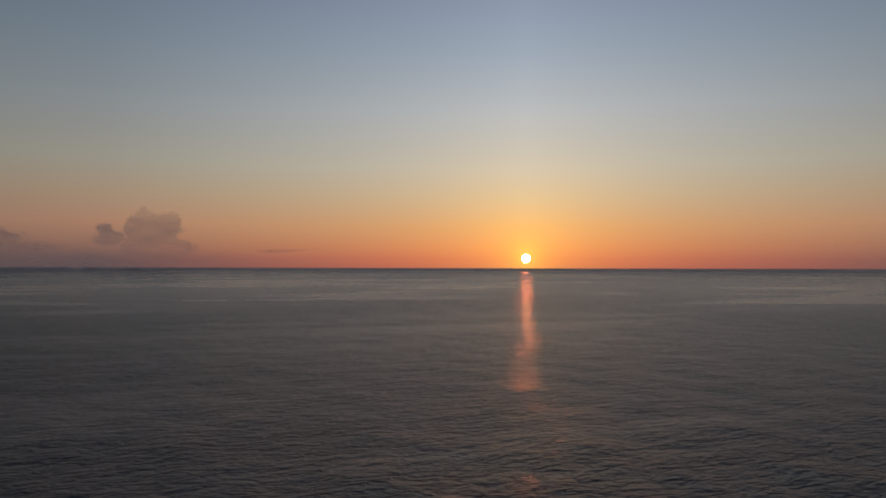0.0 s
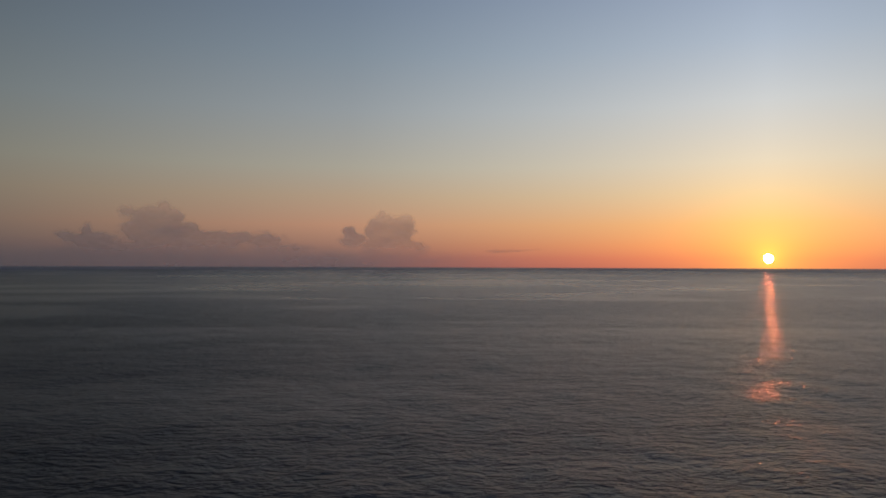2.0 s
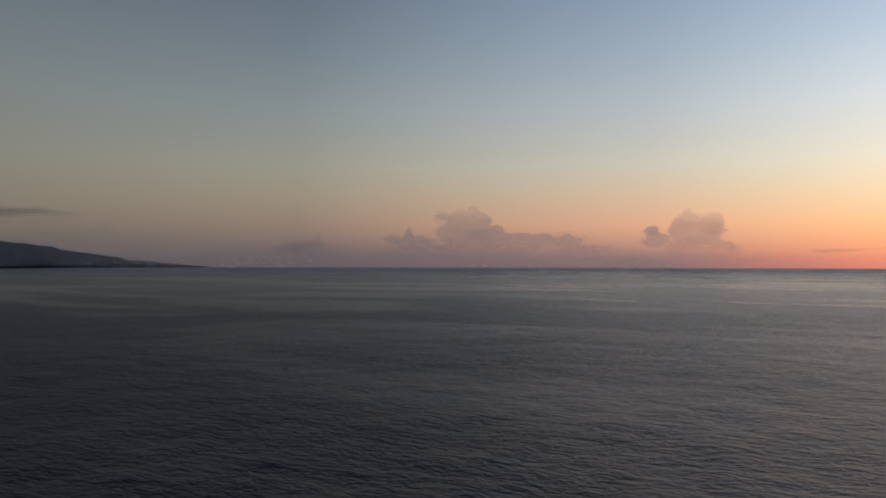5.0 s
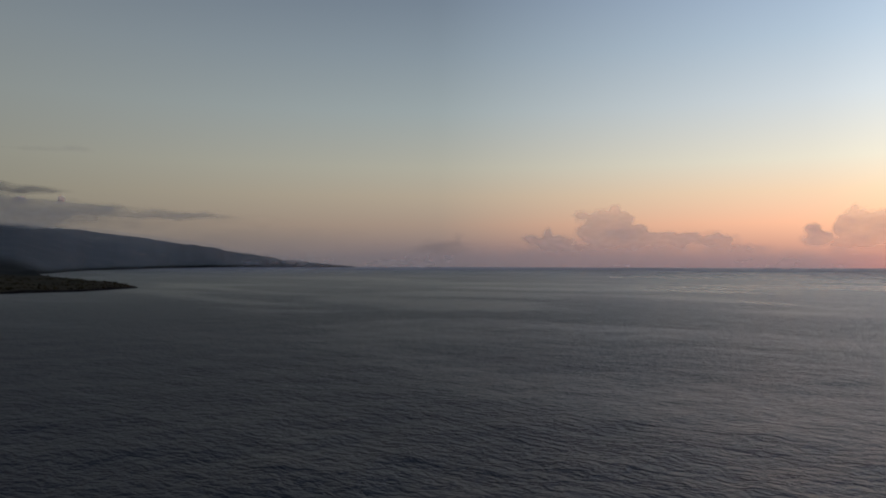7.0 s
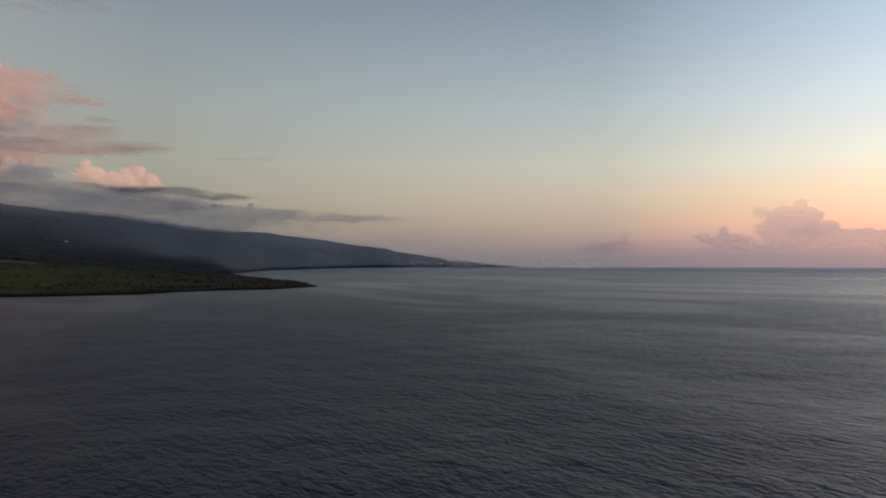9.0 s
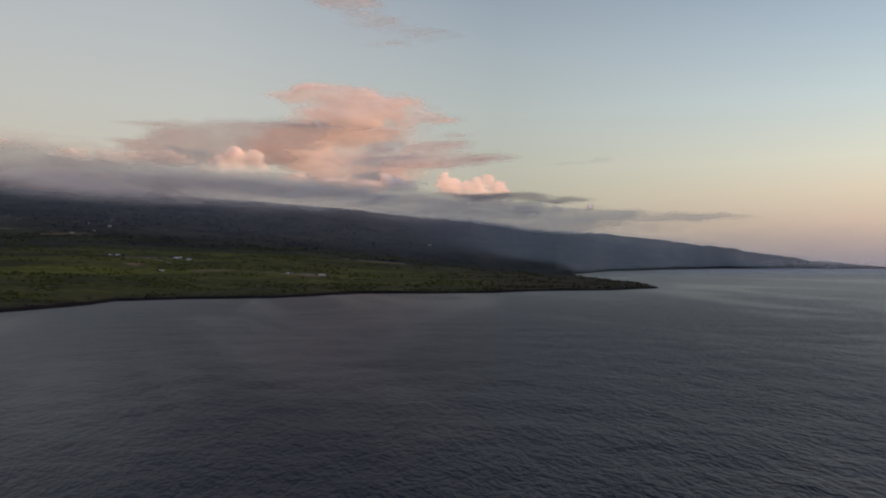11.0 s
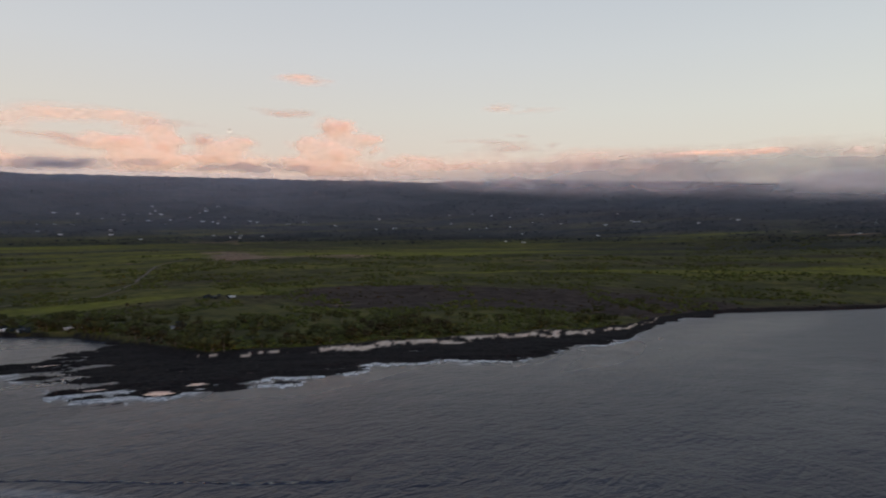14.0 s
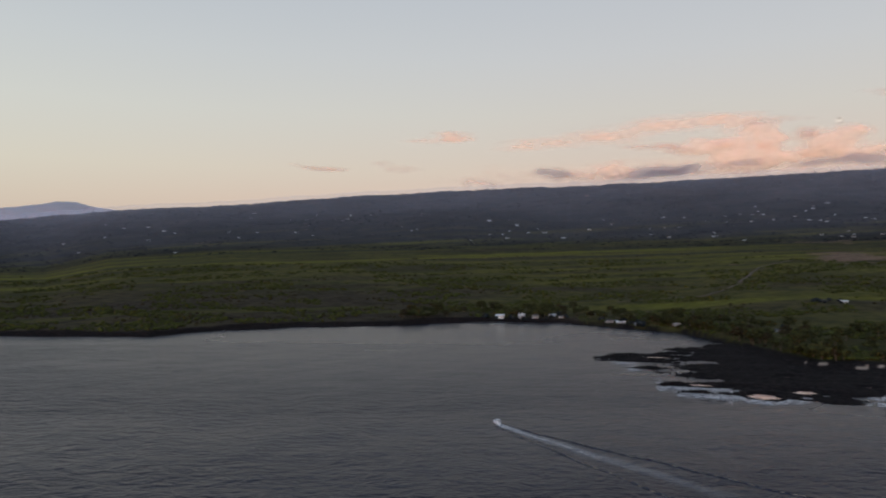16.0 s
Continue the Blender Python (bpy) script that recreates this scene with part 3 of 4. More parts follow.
# the cap over the mountain
cloud([(91, 4.06, 6.73, 0.99), (87.8, 3.49, 5.44, 0.91), (83.2, 3.44, 5.45, 0.68), (79.6, 3.42, 3.61, 0.54), (79.4, 3.87, 1.26, 0.27), (76, 3.25, 4, 0.22), (73.2, 3.31, 1.96, 0.12), (86, 2.81, 7.69, 0.64), (95, 4.34, 5.29, 0.98)],
      "grey cloud cap trailing off the mountain slope", BANK, seed=6, flow=3, edge=0.55, veil=0.80, depth=0.3, dist=4540, warp=0.5)
cloud([(81.4, 2.57, 11.64, 1.18), (73.4, 1.62, 10.39, 0.8), (91.4, 3.7, 8.92, 1.35)],
      "soft grey haze under the cloud cap", BANK, seed=7, flow=5, edge=1.6, veil=0.25, depth=0.1, dist=4560, warp=0.4)
cloud([(80.5, 7.93, 0.82, 0.18), (83.2, 7.77, 1.37, 0.13)],
      "faint grey wisp in the clear sky", WISP, seed=8, flow=4, edge=0.4, veil=0.26, depth=0.2)
cloud([(89.2, 5.02, 2.81, 0.32), (86, 5.08, 2.73, 0.23), (83.2, 4.98, 1.37, 0.12), (85.5, 4.76, 1.82, 0.18), (91.4, 5.28, 1.8, 0.27)],
      "dark grey cloud shelf below pink puffs", SLATE, seed=9, flow=4, edge=0.30, veil=0.8, depth=0.3, dist=4420, warp=0.35)
# banks hung nearer than the ridge, placed to overlap it in the camera's view
cloud([(98.5, 5.04, 5.58, 0.79), (94.1, 4.75, 4.87, 0.72), (101.9, 5.22, 5.41, 0.87), (105.9, 5.61, 5.55, 0.93), (100.2, 4.57, 8.01, 0.7), (91.4, 3.97, 6.27, 0.72)],
      "grey cloud roll hung in front of the ridge", BANK, seed=10, flow=4, edge=1.3, veil=0.9, depth=0.15, dist=3000, warp=0.4)
cloud([(114.8, 6.01, 6.5, 1.17), (109.8, 5.87, 7.11, 1.23), (104.7, 5.4, 8.03, 0.94), (120.6, 6.08, 6.02, 1.17), (118.1, 5.5, 7.03, 0.76), (112, 5.36, 7.93, 0.81)],
      "pale grey cloud bank hung before the forested slope", BANK, seed=11, flow=4, edge=1.5, veil=0.92, depth=0.12, dist=2700, warp=0.3)
cloud([(121.3, 6.33, 9.1, 1.24), (129.3, 6.86, 8.44, 1.1), (136.6, 6.91, 7.58, 0.96), (125.6, 6.79, 6.71, 1.21), (115.5, 5.66, 7.62, 1.17), (143.3, 6.72, 6.61, 0.82), (131.3, 6.23, 9, 0.67)],
      "pale pink cloud bank hung before the ridge", MAUVE, seed=12, flow=4, edge=1.7, veil=0.85, depth=0.08, dist=2700, warp=0.5)
cloud([(123, 7.95, 7.3, 0.87), (132.1, 7.99, 6.59, 0.83), (138.7, 7.96, 5.56, 0.86), (144.6, 7.47, 4.89, 0.81), (116.9, 7.75, 6.26, 0.71)],
      "pink-grey vapour above the cloud bank", MAUVE, seed=17, flow=4, edge=1.6, veil=0.5, depth=0.12, dist=3500, warp=0.6)
cloud([(145.1, 6.76, 7.44, 0.95), (138.3, 6.74, 6.81, 1.23), (132.9, 6.81, 5.51, 1.41), (152.8, 6.99, 6.62, 0.62)],
      "grey mist hung before the crest of the ridge", MAUVE, seed=13, flow=4, edge=1.6, veil=0.55, depth=0.08, dist=2700, warp=0.4)
cloud([(146.3, 7.84, 5.04, 0.95), (141, 7.84, 5.13, 1.09), (135.7, 7.72, 4.72, 1.12), (151.9, 7.77, 3.96, 0.71)],
      "mauve cloud veil over the ridge", MAUVE, seed=18, flow=4, edge=1.3, veil=0.5, depth=0.2, dist=4700, warp=0.5)
# puffs on the bank
cloud([(110.5, 7.26, 0.82, 0.89), (109.3, 7.86, 1.06, 0.82), (107.8, 7.95, 0.77, 0.66), (107.4, 7.43, 0.78, 0.91), (109.2, 6.88, 2.08, 0.98), (110.2, 6.67, 2.24, 0.65)],
      "round pale pink cumulus puff above the cloud bank", CLOUD, seed=14, billow=0.4, edge=0.3, depth=0.9, dist=4300, skew=12, foot=(5.9, 8.4))
cloud([(114.3, 7.84, 0.83, 0.51), (115.4, 7.3, 1.15, 0.54), (113.2, 7.57, 1.06, 0.47), (112.2, 7.36, 1.08, 0.48), (116.5, 7.44, 0.99, 0.54), (118.5, 7.48, 1.27, 0.6), (120.6, 7.4, 1.2, 0.51)],
      "soft pale puffs above the cloud bank", CLOUD, seed=15, billow=0.4, edge=0.34, depth=0.7, dist=4320, foot=(6.6, 8.8), veil=0.9)
cloud([(92.7, 6.74, 0.45, 0.4), (92.3, 6.12, 1.17, 0.58), (90.9, 6.04, 0.63, 0.49), (90.2, 6.23, 0.63, 0.54), (89.2, 6.55, 0.45, 0.45), (88.6, 5.93, 0.91, 0.5), (87.9, 5.66, 0.64, 0.32), (90.1, 5.42, 2.26, 0.45)],
      "bright pink cumulus puffs behind the ridge", CLOUD, seed=16, billow=0.4, edge=0.24, depth=0.9, dist=4740, skew=55, foot=(4.4, 6.0))
cloud([(97.7, 6.38, 0.78, 0.79), (96.7, 6.14, 1.05, 0.62), (95.6, 5.89, 0.88, 0.44), (104.1, 6.87, 0.57, 0.34), (104.8, 6.58, 0.89, 0.38), (99.1, 5.99, 1.71, 0.53), (101.9, 6.26, 1.67, 0.43)],
      "glowing pink cloud tops under the anvil", CLOUD, seed=40, billow=0.3, edge=0.4, depth=0.8, dist=4570, skew=34, foot=(4.8, 6.2), veil=0.8)
cloud([(81.2, 4.2, 0.32, 0.32), (83.9, 4.21, 0.41, 0.18)],
      "tiny pink puffs over the cloud cap", CLOUD, seed=41, billow=0.3, edge=0.2, depth=0.6, dist=4760, skew=55)
# the anvil
cloud([(103.1, 13.23, 1.98, 0.83), (104.2, 12.82, 1.95, 0.66), (100.8, 12.71, 3.59, 1.26), (98.3, 12.13, 3.67, 1.11), (95.4, 11.47, 2.73, 0.78), (93.2, 11.15, 1.61, 0.39), (100.6, 11.37, 4.65, 0.93), (105.5, 12.88, 0.96, 0.2)],
      "salmon-pink anvil cloud with a torn trailing edge", WISP, seed=19, flow=2.6, edge=0.7, depth=1.3, dist=4600, skew=16, warp=0.4)
cloud([(101.9, 10.12, 6.66, 1.27), (98.9, 9.65, 4.72, 1.29), (104.8, 9.03, 4.43, 1.76), (97.6, 8.7, 5.2, 1.13), (101, 7.71, 6.29, 1.38), (99.8, 6.59, 5.52, 1.05), (95, 7.9, 4.85, 0.71)],
      "mauve-pink folds under the anvil cloud", WISP, seed=42, flow=3.0, edge=0.9, depth=0.9, dist=4720, skew=12, warp=0.5, veil=0.95)
cloud([(93.2, 8.95, 2.68, 0.62), (94.1, 8, 4.22, 0.62), (90.7, 8.28, 1.9, 0.36), (92.3, 9.85, 1.08, 0.18), (89.2, 8.21, 0.82, 0.16)],
      "flat pink wing of the anvil cloud", WISP, seed=43, flow=4.5, edge=0.5, depth=0.5, dist=4660, warp=0.4, skew=8, veil=0.85)
cloud([(109.8, 9.13, 5.62, 1.29), (113.8, 8.82, 3.15, 1.17), (112.8, 9.97, 2.5, 0.35), (115, 10.07, 1.88, 0.27), (107.5, 10.23, 3.89, 0.57), (116.5, 8.59, 1.98, 0.61), (108.7, 8.18, 5.34, 0.9), (113.1, 7.93, 3.54, 0.95), (104.8, 9.79, 3.63, 1.25)],
      "long mauve cloud wing with its shade put into the colour", MAUVE, seed=44, flow=4.5, edge=0.65, depth=0.3, dist=4470, skew=-6, warp=0.4, veil=0.72)
cloud([(98.9, 19.15, 1.46, 0.48), (97.2, 18.39, 2.18, 0.45), (95, 17.74, 1.77, 0.25), (97.6, 16.97, 1.31, 0.21), (100.7, 20.54, 2.97, 1.17), (104, 22.66, 4.9, 1.86)],
      "feathery pink wisp high in the sky", WISP, seed=20, flow=3.0, edge=0.8, depth=0.3, dist=4800, veil=0.62, warp=0.7)
cloud([(131.5, 8.31, 1.65, 0.25), (126.8, 8.21, 2.33, 0.28), (129.5, 8.33, 1.37, 0.17), (133.6, 8.39, 0.91, 0.12)],
      "bright pink cloud streak over the ridge", CLOUD, seed=21, flow=4, edge=0.32, depth=0.5, dist=4360, warp=0.4)
# pink field inland
cloud([(172.7, 7.18, 13.06, 0.71), (158.2, 7.39, 9, 0.81), (185.2, 6.83, 6.98, 0.5)],
      "low rosy haze along the ridge", INLAND, seed=39, flow=5, edge=1.6, depth=0.15, dist=4840, veil=0.6, warp=0.6)
cloud([(175.3, 8.87, 3.47, 0.87), (177.5, 9.05, 2.34, 0.47), (173.4, 8.05, 2.86, 1.23), (172.2, 9.22, 1.24, 1.14), (173.4, 9.89, 1.41, 0.48), (170.9, 7.93, 2.46, 0.62), (169.1, 8.18, 2.03, 0.49)],
      "peach-pink cumulus with torn edges", INLAND, seed=24, flow=1.8, billow=0.3, edge=0.8, depth=0.9, dist=4820, warp=0.4, veil=0.8)
cloud([(167.9, 8.78, 1.99, 0.98), (166.8, 9.41, 1.18, 0.44), (168.8, 8.14, 1.62, 0.49), (169.7, 9.37, 0.9, 0.35), (166.9, 7.94, 1.82, 0.63)],
      "pink ragged cumulus behind the ridge", INLAND, seed=23, flow=1.8, billow=0.3, edge=0.75, depth=0.9, dist=4810, warp=0.4, veil=0.75)
cloud([(159.6, 10.57, 1.64, 0.89), (161.3, 9.43, 1.73, 0.62), (159.8, 8.88, 2.5, 1.16), (157.8, 9.84, 1.72, 0.58), (156.5, 9.06, 0.81, 0.27), (159.6, 7.72, 3.64, 0.9), (161.8, 8, 2.05, 0.72)],
      "salmon-pink broken cumulus behind the ridge", INLAND, seed=22, flow=1.6, billow=0.3, edge=0.75, depth=0.9, dist=4800, warp=0.4, veil=0.8)
cloud([(190.8, 9.61, 1.6, 0.27), (187.5, 9.56, 3.75, 0.4), (183.3, 10.02, 3.4, 0.62), (179.6, 10.53, 3.76, 0.59), (176.2, 10.87, 2.8, 0.56), (174.1, 10.52, 1.23, 0.61)],
      "long pink cloud streak in the pale sky", INLAND, seed=25, flow=5, edge=0.7, depth=0.4, dist=4830, veil=0.62, warp=0.4)
cloud([(180.2, 8.89, 1.99, 0.34), (181.9, 8.93, 0.81, 0.17), (169.8, 9.45, 0.99, 0.31), (171.4, 10.48, 1.78, 0.18)],
      "mauve cloud fold above the pink cumulus", SLATE, seed=45, flow=3, edge=0.45, depth=0.4, dist=4780, veil=0.55, warp=0.5)
cloud([(179.2, 7.17, 3.18, 0.47), (178.1, 7.51, 1.95, 0.3), (180.8, 6.94, 1.65, 0.26), (174, 7.64, 1.23, 0.26)],
      "slate grey cloud scrap near the ridge", SLATE, seed=26, flow=2.4, edge=0.45, depth=0.5, dist=3800, veil=0.85, warp=0.4)
cloud([(188.3, 7.28, 1.33, 0.32), (188.6, 7.51, 0.74, 0.24), (187.3, 7.05, 0.9, 0.25)],
      "small grey cloud scrap over the ridge", SLATE, seed=27, flow=2.4, edge=0.42, depth=0.5, dist=3800, veil=0.72, warp=0.5)
cloud([(166.9, 7.36, 3.17, 0.4), (164.6, 7.77, 1.37, 0.36), (169.6, 7.32, 1.08, 0.36), (162.8, 7.51, 2.74, 0.4)],
      "slate grey cloud scrap before the pink clouds", SLATE, seed=36, flow=2.4, edge=0.5, depth=0.5, dist=3800, veil=0.62, warp=0.5)
cloud([(183.7, 7.15, 1.67, 0.59), (185.4, 6.86, 1.94, 0.37), (193.9, 6.45, 0.87, 0.31), (182.5, 6.96, 1.61, 0.38)],
      "soft pink cloud low behind the ridge", INLAND, seed=28, flow=2, edge=0.7, depth=0.5, dist=4800, veil=0.65, warp=0.6)
cloud([(161.9, 14.44, 1.56, 0.26), (161.1, 14.17, 1.19, 0.22)],
      "small salmon cloud alone in the sky", INLAND, seed=29, flow=3.5, edge=0.34, depth=0.4, dist=4800, veil=0.95, warp=0.35)
cloud([(163.6, 11.91, 2.28, 0.31), (164.8, 12.08, 1.1, 0.13)],
      "flat mauve cloud streak above the pink clouds", SLATE, seed=30, flow=4, edge=0.42, depth=0.3, dist=4800, veil=0.62, warp=0.4)
cloud([(146.7, 12.47, 1.1, 0.34), (144.6, 12.04, 1.65, 0.17)],
      "faint pink wisp above the ridge", INLAND, seed=31, flow=2.5, edge=0.5, depth=0.3, dist=4800, veil=0.5, warp=0.5)
cloud([(147.6, 9.66, 1.96, 0.17), (145.1, 9.28, 2.57, 0.3), (145.5, 10.24, 0.83, 0.17), (146.3, 8.96, 1.68, 0.26), (138.3, 7.85, 0.76, 0.29), (141.8, 9.56, 0.48, 0.17)],
      "mauve cloud streak over the cloud bank", SLATE, seed=32, flow=3.5, edge=0.5, depth=0.3, dist=4700, veil=0.5, warp=0.6)
cloud([(152.6, 8.36, 2.21, 0.4), (154.6, 8, 1.79, 0.44), (150.2, 7.98, 2.18, 0.35)],
      "soft pink cloud mound on the ridge", INLAND, seed=46, flow=2.5, edge=0.6, depth=0.5, dist=4760, veil=0.75, warp=0.5)
cloud([(196.6, 10.22, 1.74, 0.27), (198.9, 9.99, 0.91, 0.13)],
      "small pink streak in the clear sky", INLAND, seed=33, flow=4, edge=0.4, depth=0.25, dist=4800, veil=0.8, warp=0.4)
cloud([(206.3, 7.53, 1.33, 0.18), (207.6, 7.67, 0.88, 0.13), (208.7, 7.86, 0.52, 0.09)],
      "thin grey wisp over the hill", SLATE, seed=34, flow=5, edge=0.26, depth=0.2, dist=4700, veil=0.7, warp=0.3)
cloud([(200.3, 7.69, 1, 0.27), (201.1, 7.95, 0.64, 0.13)],
      "faint grey wisp over the hill", SLATE, seed=35, flow=3, edge=0.4, depth=0.2, dist=4700, veil=0.4, warp=0.4)


# ---- the rising moon ----
def build_moon():
    m, n = material("moon_face")
    at = n.add("ShaderNodeTexCoord").outputs["Object"]
    seas = n.remap(n.noise(at, 0.055, 3.0, 0.5, 0.4), 0.42, 0.60)
    shine = n.add("ShaderNodeEmission")
    n.link(n.mix(seas, (0.155, 0.140, 0.122, 1), (0.075, 0.064, 0.058, 1)), shine.inputs[0])
    finish(n, shine.outputs[0])
    bm = bmesh.new()
    bmesh.ops.create_icosphere(bm, subdivisions=4, radius=22.0)
    for f in bm.faces:
        f.smooth = True
    me = bpy.data.meshes.new("moon")
    bm.to_mesh(me)
    bm.free()
    me.materials.append(m)
    ob = new("moon", me)
    ob.matrix_world = Matrix.Translation(spot(167.6, 4900 * math.cos(radians(10.2)), EYE + 4900 * math.sin(radians(10.2))))
    tagged(ob, "pale full moon with grey patches behind pink cloud", "moon")


build_moon()


# ---- translucent sheets that imitate distance haze over the slopes ----
def haze_sheet_material(name, tone):
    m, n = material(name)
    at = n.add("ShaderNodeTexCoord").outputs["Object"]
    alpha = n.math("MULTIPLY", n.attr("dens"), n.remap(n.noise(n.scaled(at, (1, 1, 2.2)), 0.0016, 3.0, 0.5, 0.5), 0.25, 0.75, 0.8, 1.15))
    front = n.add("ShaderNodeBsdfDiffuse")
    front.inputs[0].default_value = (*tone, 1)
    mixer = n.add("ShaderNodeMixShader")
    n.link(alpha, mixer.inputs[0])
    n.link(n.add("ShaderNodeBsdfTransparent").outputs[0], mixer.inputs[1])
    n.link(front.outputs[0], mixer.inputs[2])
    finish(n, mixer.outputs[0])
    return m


# tone of the distance haze is put into the sheets' own colour
HAZE_SHEET = haze_sheet_material("evening_mist", (0.66, 0.64, 0.70))
BLUE_HAZE_SHEET = haze_sheet_material("blue_evening_mist", (0.56, 0.63, 0.69))


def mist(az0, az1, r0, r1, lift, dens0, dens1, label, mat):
    """A translucent sheet, coloured as haze, that follows the slope a little above the trees."""
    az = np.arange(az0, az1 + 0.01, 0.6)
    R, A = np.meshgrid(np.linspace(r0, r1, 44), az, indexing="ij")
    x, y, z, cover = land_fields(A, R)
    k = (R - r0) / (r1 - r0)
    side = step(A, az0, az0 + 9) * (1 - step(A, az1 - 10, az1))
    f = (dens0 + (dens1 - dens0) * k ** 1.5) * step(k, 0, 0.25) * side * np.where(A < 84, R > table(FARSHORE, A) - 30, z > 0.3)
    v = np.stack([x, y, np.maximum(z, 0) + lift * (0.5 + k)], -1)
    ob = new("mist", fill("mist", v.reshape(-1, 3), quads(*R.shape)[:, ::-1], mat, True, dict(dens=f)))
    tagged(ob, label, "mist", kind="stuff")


mist(56, 97, 2500, 4885, 11, 0.15, 0.20, "blue translucent sheet imitating haze on the far mountain foot", BLUE_HAZE_SHEET)
mist(86, 167, 2000, 4590, 16, 0.03, 0.17, "thin grey sheet imitating haze over the wooded slopes", HAZE_SHEET)
mist(157, 236, 1900, 4590, 18, 0.03, 0.25, "thin mauve sheet imitating haze under the open ridge", HAZE_SHEET)


# sheet added just over the water to imitate haze towards the horizon
def sea_haze():
    R, A = np.meshgrid(np.array([1400, 2000, 2600, 3200, 3800, 4400, 5000, 6000, 9000.0]), np.arange(-60, 84.1, 2.0), indexing="ij")
    a = np.radians(A)
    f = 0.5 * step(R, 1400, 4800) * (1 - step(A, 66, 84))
    ob = new("sea_mist", fill("sea_mist", np.stack([-np.sin(a) * R, np.cos(a) * R, 2.0 + 0 * R], -1).reshape(-1, 3), quads(*R.shape)[:, ::-1], HAZE_SHEET, True, dict(dens=f)))
    tagged(ob, "thin sheet imitating haze on the far open sea", "mist", kind="stuff")


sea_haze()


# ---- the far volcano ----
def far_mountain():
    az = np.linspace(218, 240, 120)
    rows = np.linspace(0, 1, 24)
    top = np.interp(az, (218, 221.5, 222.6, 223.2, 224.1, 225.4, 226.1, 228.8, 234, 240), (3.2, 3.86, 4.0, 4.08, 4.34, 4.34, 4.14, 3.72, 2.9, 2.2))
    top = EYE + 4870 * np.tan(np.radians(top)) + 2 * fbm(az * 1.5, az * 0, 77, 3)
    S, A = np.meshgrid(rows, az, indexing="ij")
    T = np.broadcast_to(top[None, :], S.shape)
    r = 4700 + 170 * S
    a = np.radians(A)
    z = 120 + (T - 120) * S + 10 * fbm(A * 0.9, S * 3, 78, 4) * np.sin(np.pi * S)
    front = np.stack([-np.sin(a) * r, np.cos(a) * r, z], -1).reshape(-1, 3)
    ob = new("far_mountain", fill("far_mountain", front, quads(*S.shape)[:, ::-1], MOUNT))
    tagged(ob, "far mountain coloured pale haze-blue, with a low summit cone", "mountain", kind="structure")


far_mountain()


# ---- surf on the lava, and still pools in it ----
def build_surf():
    az = np.arange(130.5, 184.6, 0.06)
    k = np.arange(150)
    shore = table(SHELF, az)
    R = shore[None, :] - 24 + k[:, None] * 1.15
    A = np.broadcast_to(az[None, :], R.shape)
    x, y, z, cover = land_fields(A, R)
    land = (z > 0.02).astype(float)
    near = np.zeros(R.shape)
    for j in range(1, 17):
        near[:-j] = np.maximum(near[:-j], (1 - j / 17) * land[j:])
    for j in range(1, 10):
        near[:, j * 2:] = np.maximum(near[:, j * 2:], (0.8 - j / 12) * land[:, :-j * 2])
        near[:, :-j * 2] = np.maximum(near[:, :-j * 2], (0.8 - j / 12) * land[:, j * 2:])
    gusts = step(fbm(A * 0.45, R / 60, 91, 4) + 0.3 * fbm(A * 2.0, R / 12, 92, 3), -0.45, 0.05)
    outer = 1 - step(R - shore[None, :], 14, 40)
    foam = np.clip(near * 1.5 * (0.3 + 0.8 * gusts) * (0.35 + 0.65 * outer), 0, 1) * (1 - land)
    keep = np.maximum(foam[:-1, :-1], foam[1:, 1:]) > 0.12
    level = sea_height(x, y, np.maximum(R * 0.0111, 1.2)) + 0.10
    ob = new("surf", fill("surf", np.stack([x, y, level], -1).reshape(-1, 3), quads(*R.shape, keep)[:, ::-1], FOAM, True, dict(foam=foam)))
    tagged(ob, "white surf breaking along the black lava shore", "surf", kind="stuff")


build_surf()


def build_pool(az, r, wide, deep, seed, mat, label):
    """A still pool: an uneven sheet of water a little above the sea."""
    n, rings = 40, 5
    verts, faces = [(0, 0, 0)], []
    for j in range(1, rings + 1):
        for i in range(n):
            t = 2 * math.pi * i / n
            k = j / rings * (1 + 0.7 * float(fbm(np.array([2.2 * math.cos(t) + seed]), np.array([2.2 * math.sin(t)]), 95, 4)[0]))
            verts.append((wide / 2 * k * math.cos(t), deep / 2 * k * math.sin(t), -0.04 * (j == rings)))
    bm = bmesh.new()
    vs = [bm.verts.new(v) for v in verts]
    for i in range(n):
        bm.faces.new((vs[0], vs[1 + i], vs[1 + (i + 1) % n]))
        for j in range(rings - 1):
            p, q = 1 + j * n, 1 + (j + 1) * n
            bm.faces.new((vs[p + i], vs[q + i], vs[q + (i + 1) % n], vs[p + (i + 1) % n]))
    me = bpy.data.meshes.new("tide_pool")
    bm.to_mesh(me)
    bm.free()
    me.materials.append(mat)
    ob = new("tide_pool", me)
    ob.matrix_world = Matrix.Translation(spot(az, r, 0.62)) @ pose(0, 0, 0, 0, 0, az)
    tagged(ob, label, "tide pool", "tide pools in the lava")


# reflected pink sky is painted into the pools' base colour
POOLPINK = plain("wet_coral_sand", (0.50, 0.34, 0.28), 0.12, vary=0.2, scale=0.3)
build_pool(172.5, 296, 11, 10, 1, POOLPINK, "pale pink tide pool in black lava, sky reflection in its colour")
build_pool(169.9, 312, 8, 7, 5, POOLPINK, "small pale tide pool among black lava rocks")
build_pool(176.9, 313, 9, 4.5, 12, POOLPINK, "long shallow tide pool at the lava edge")
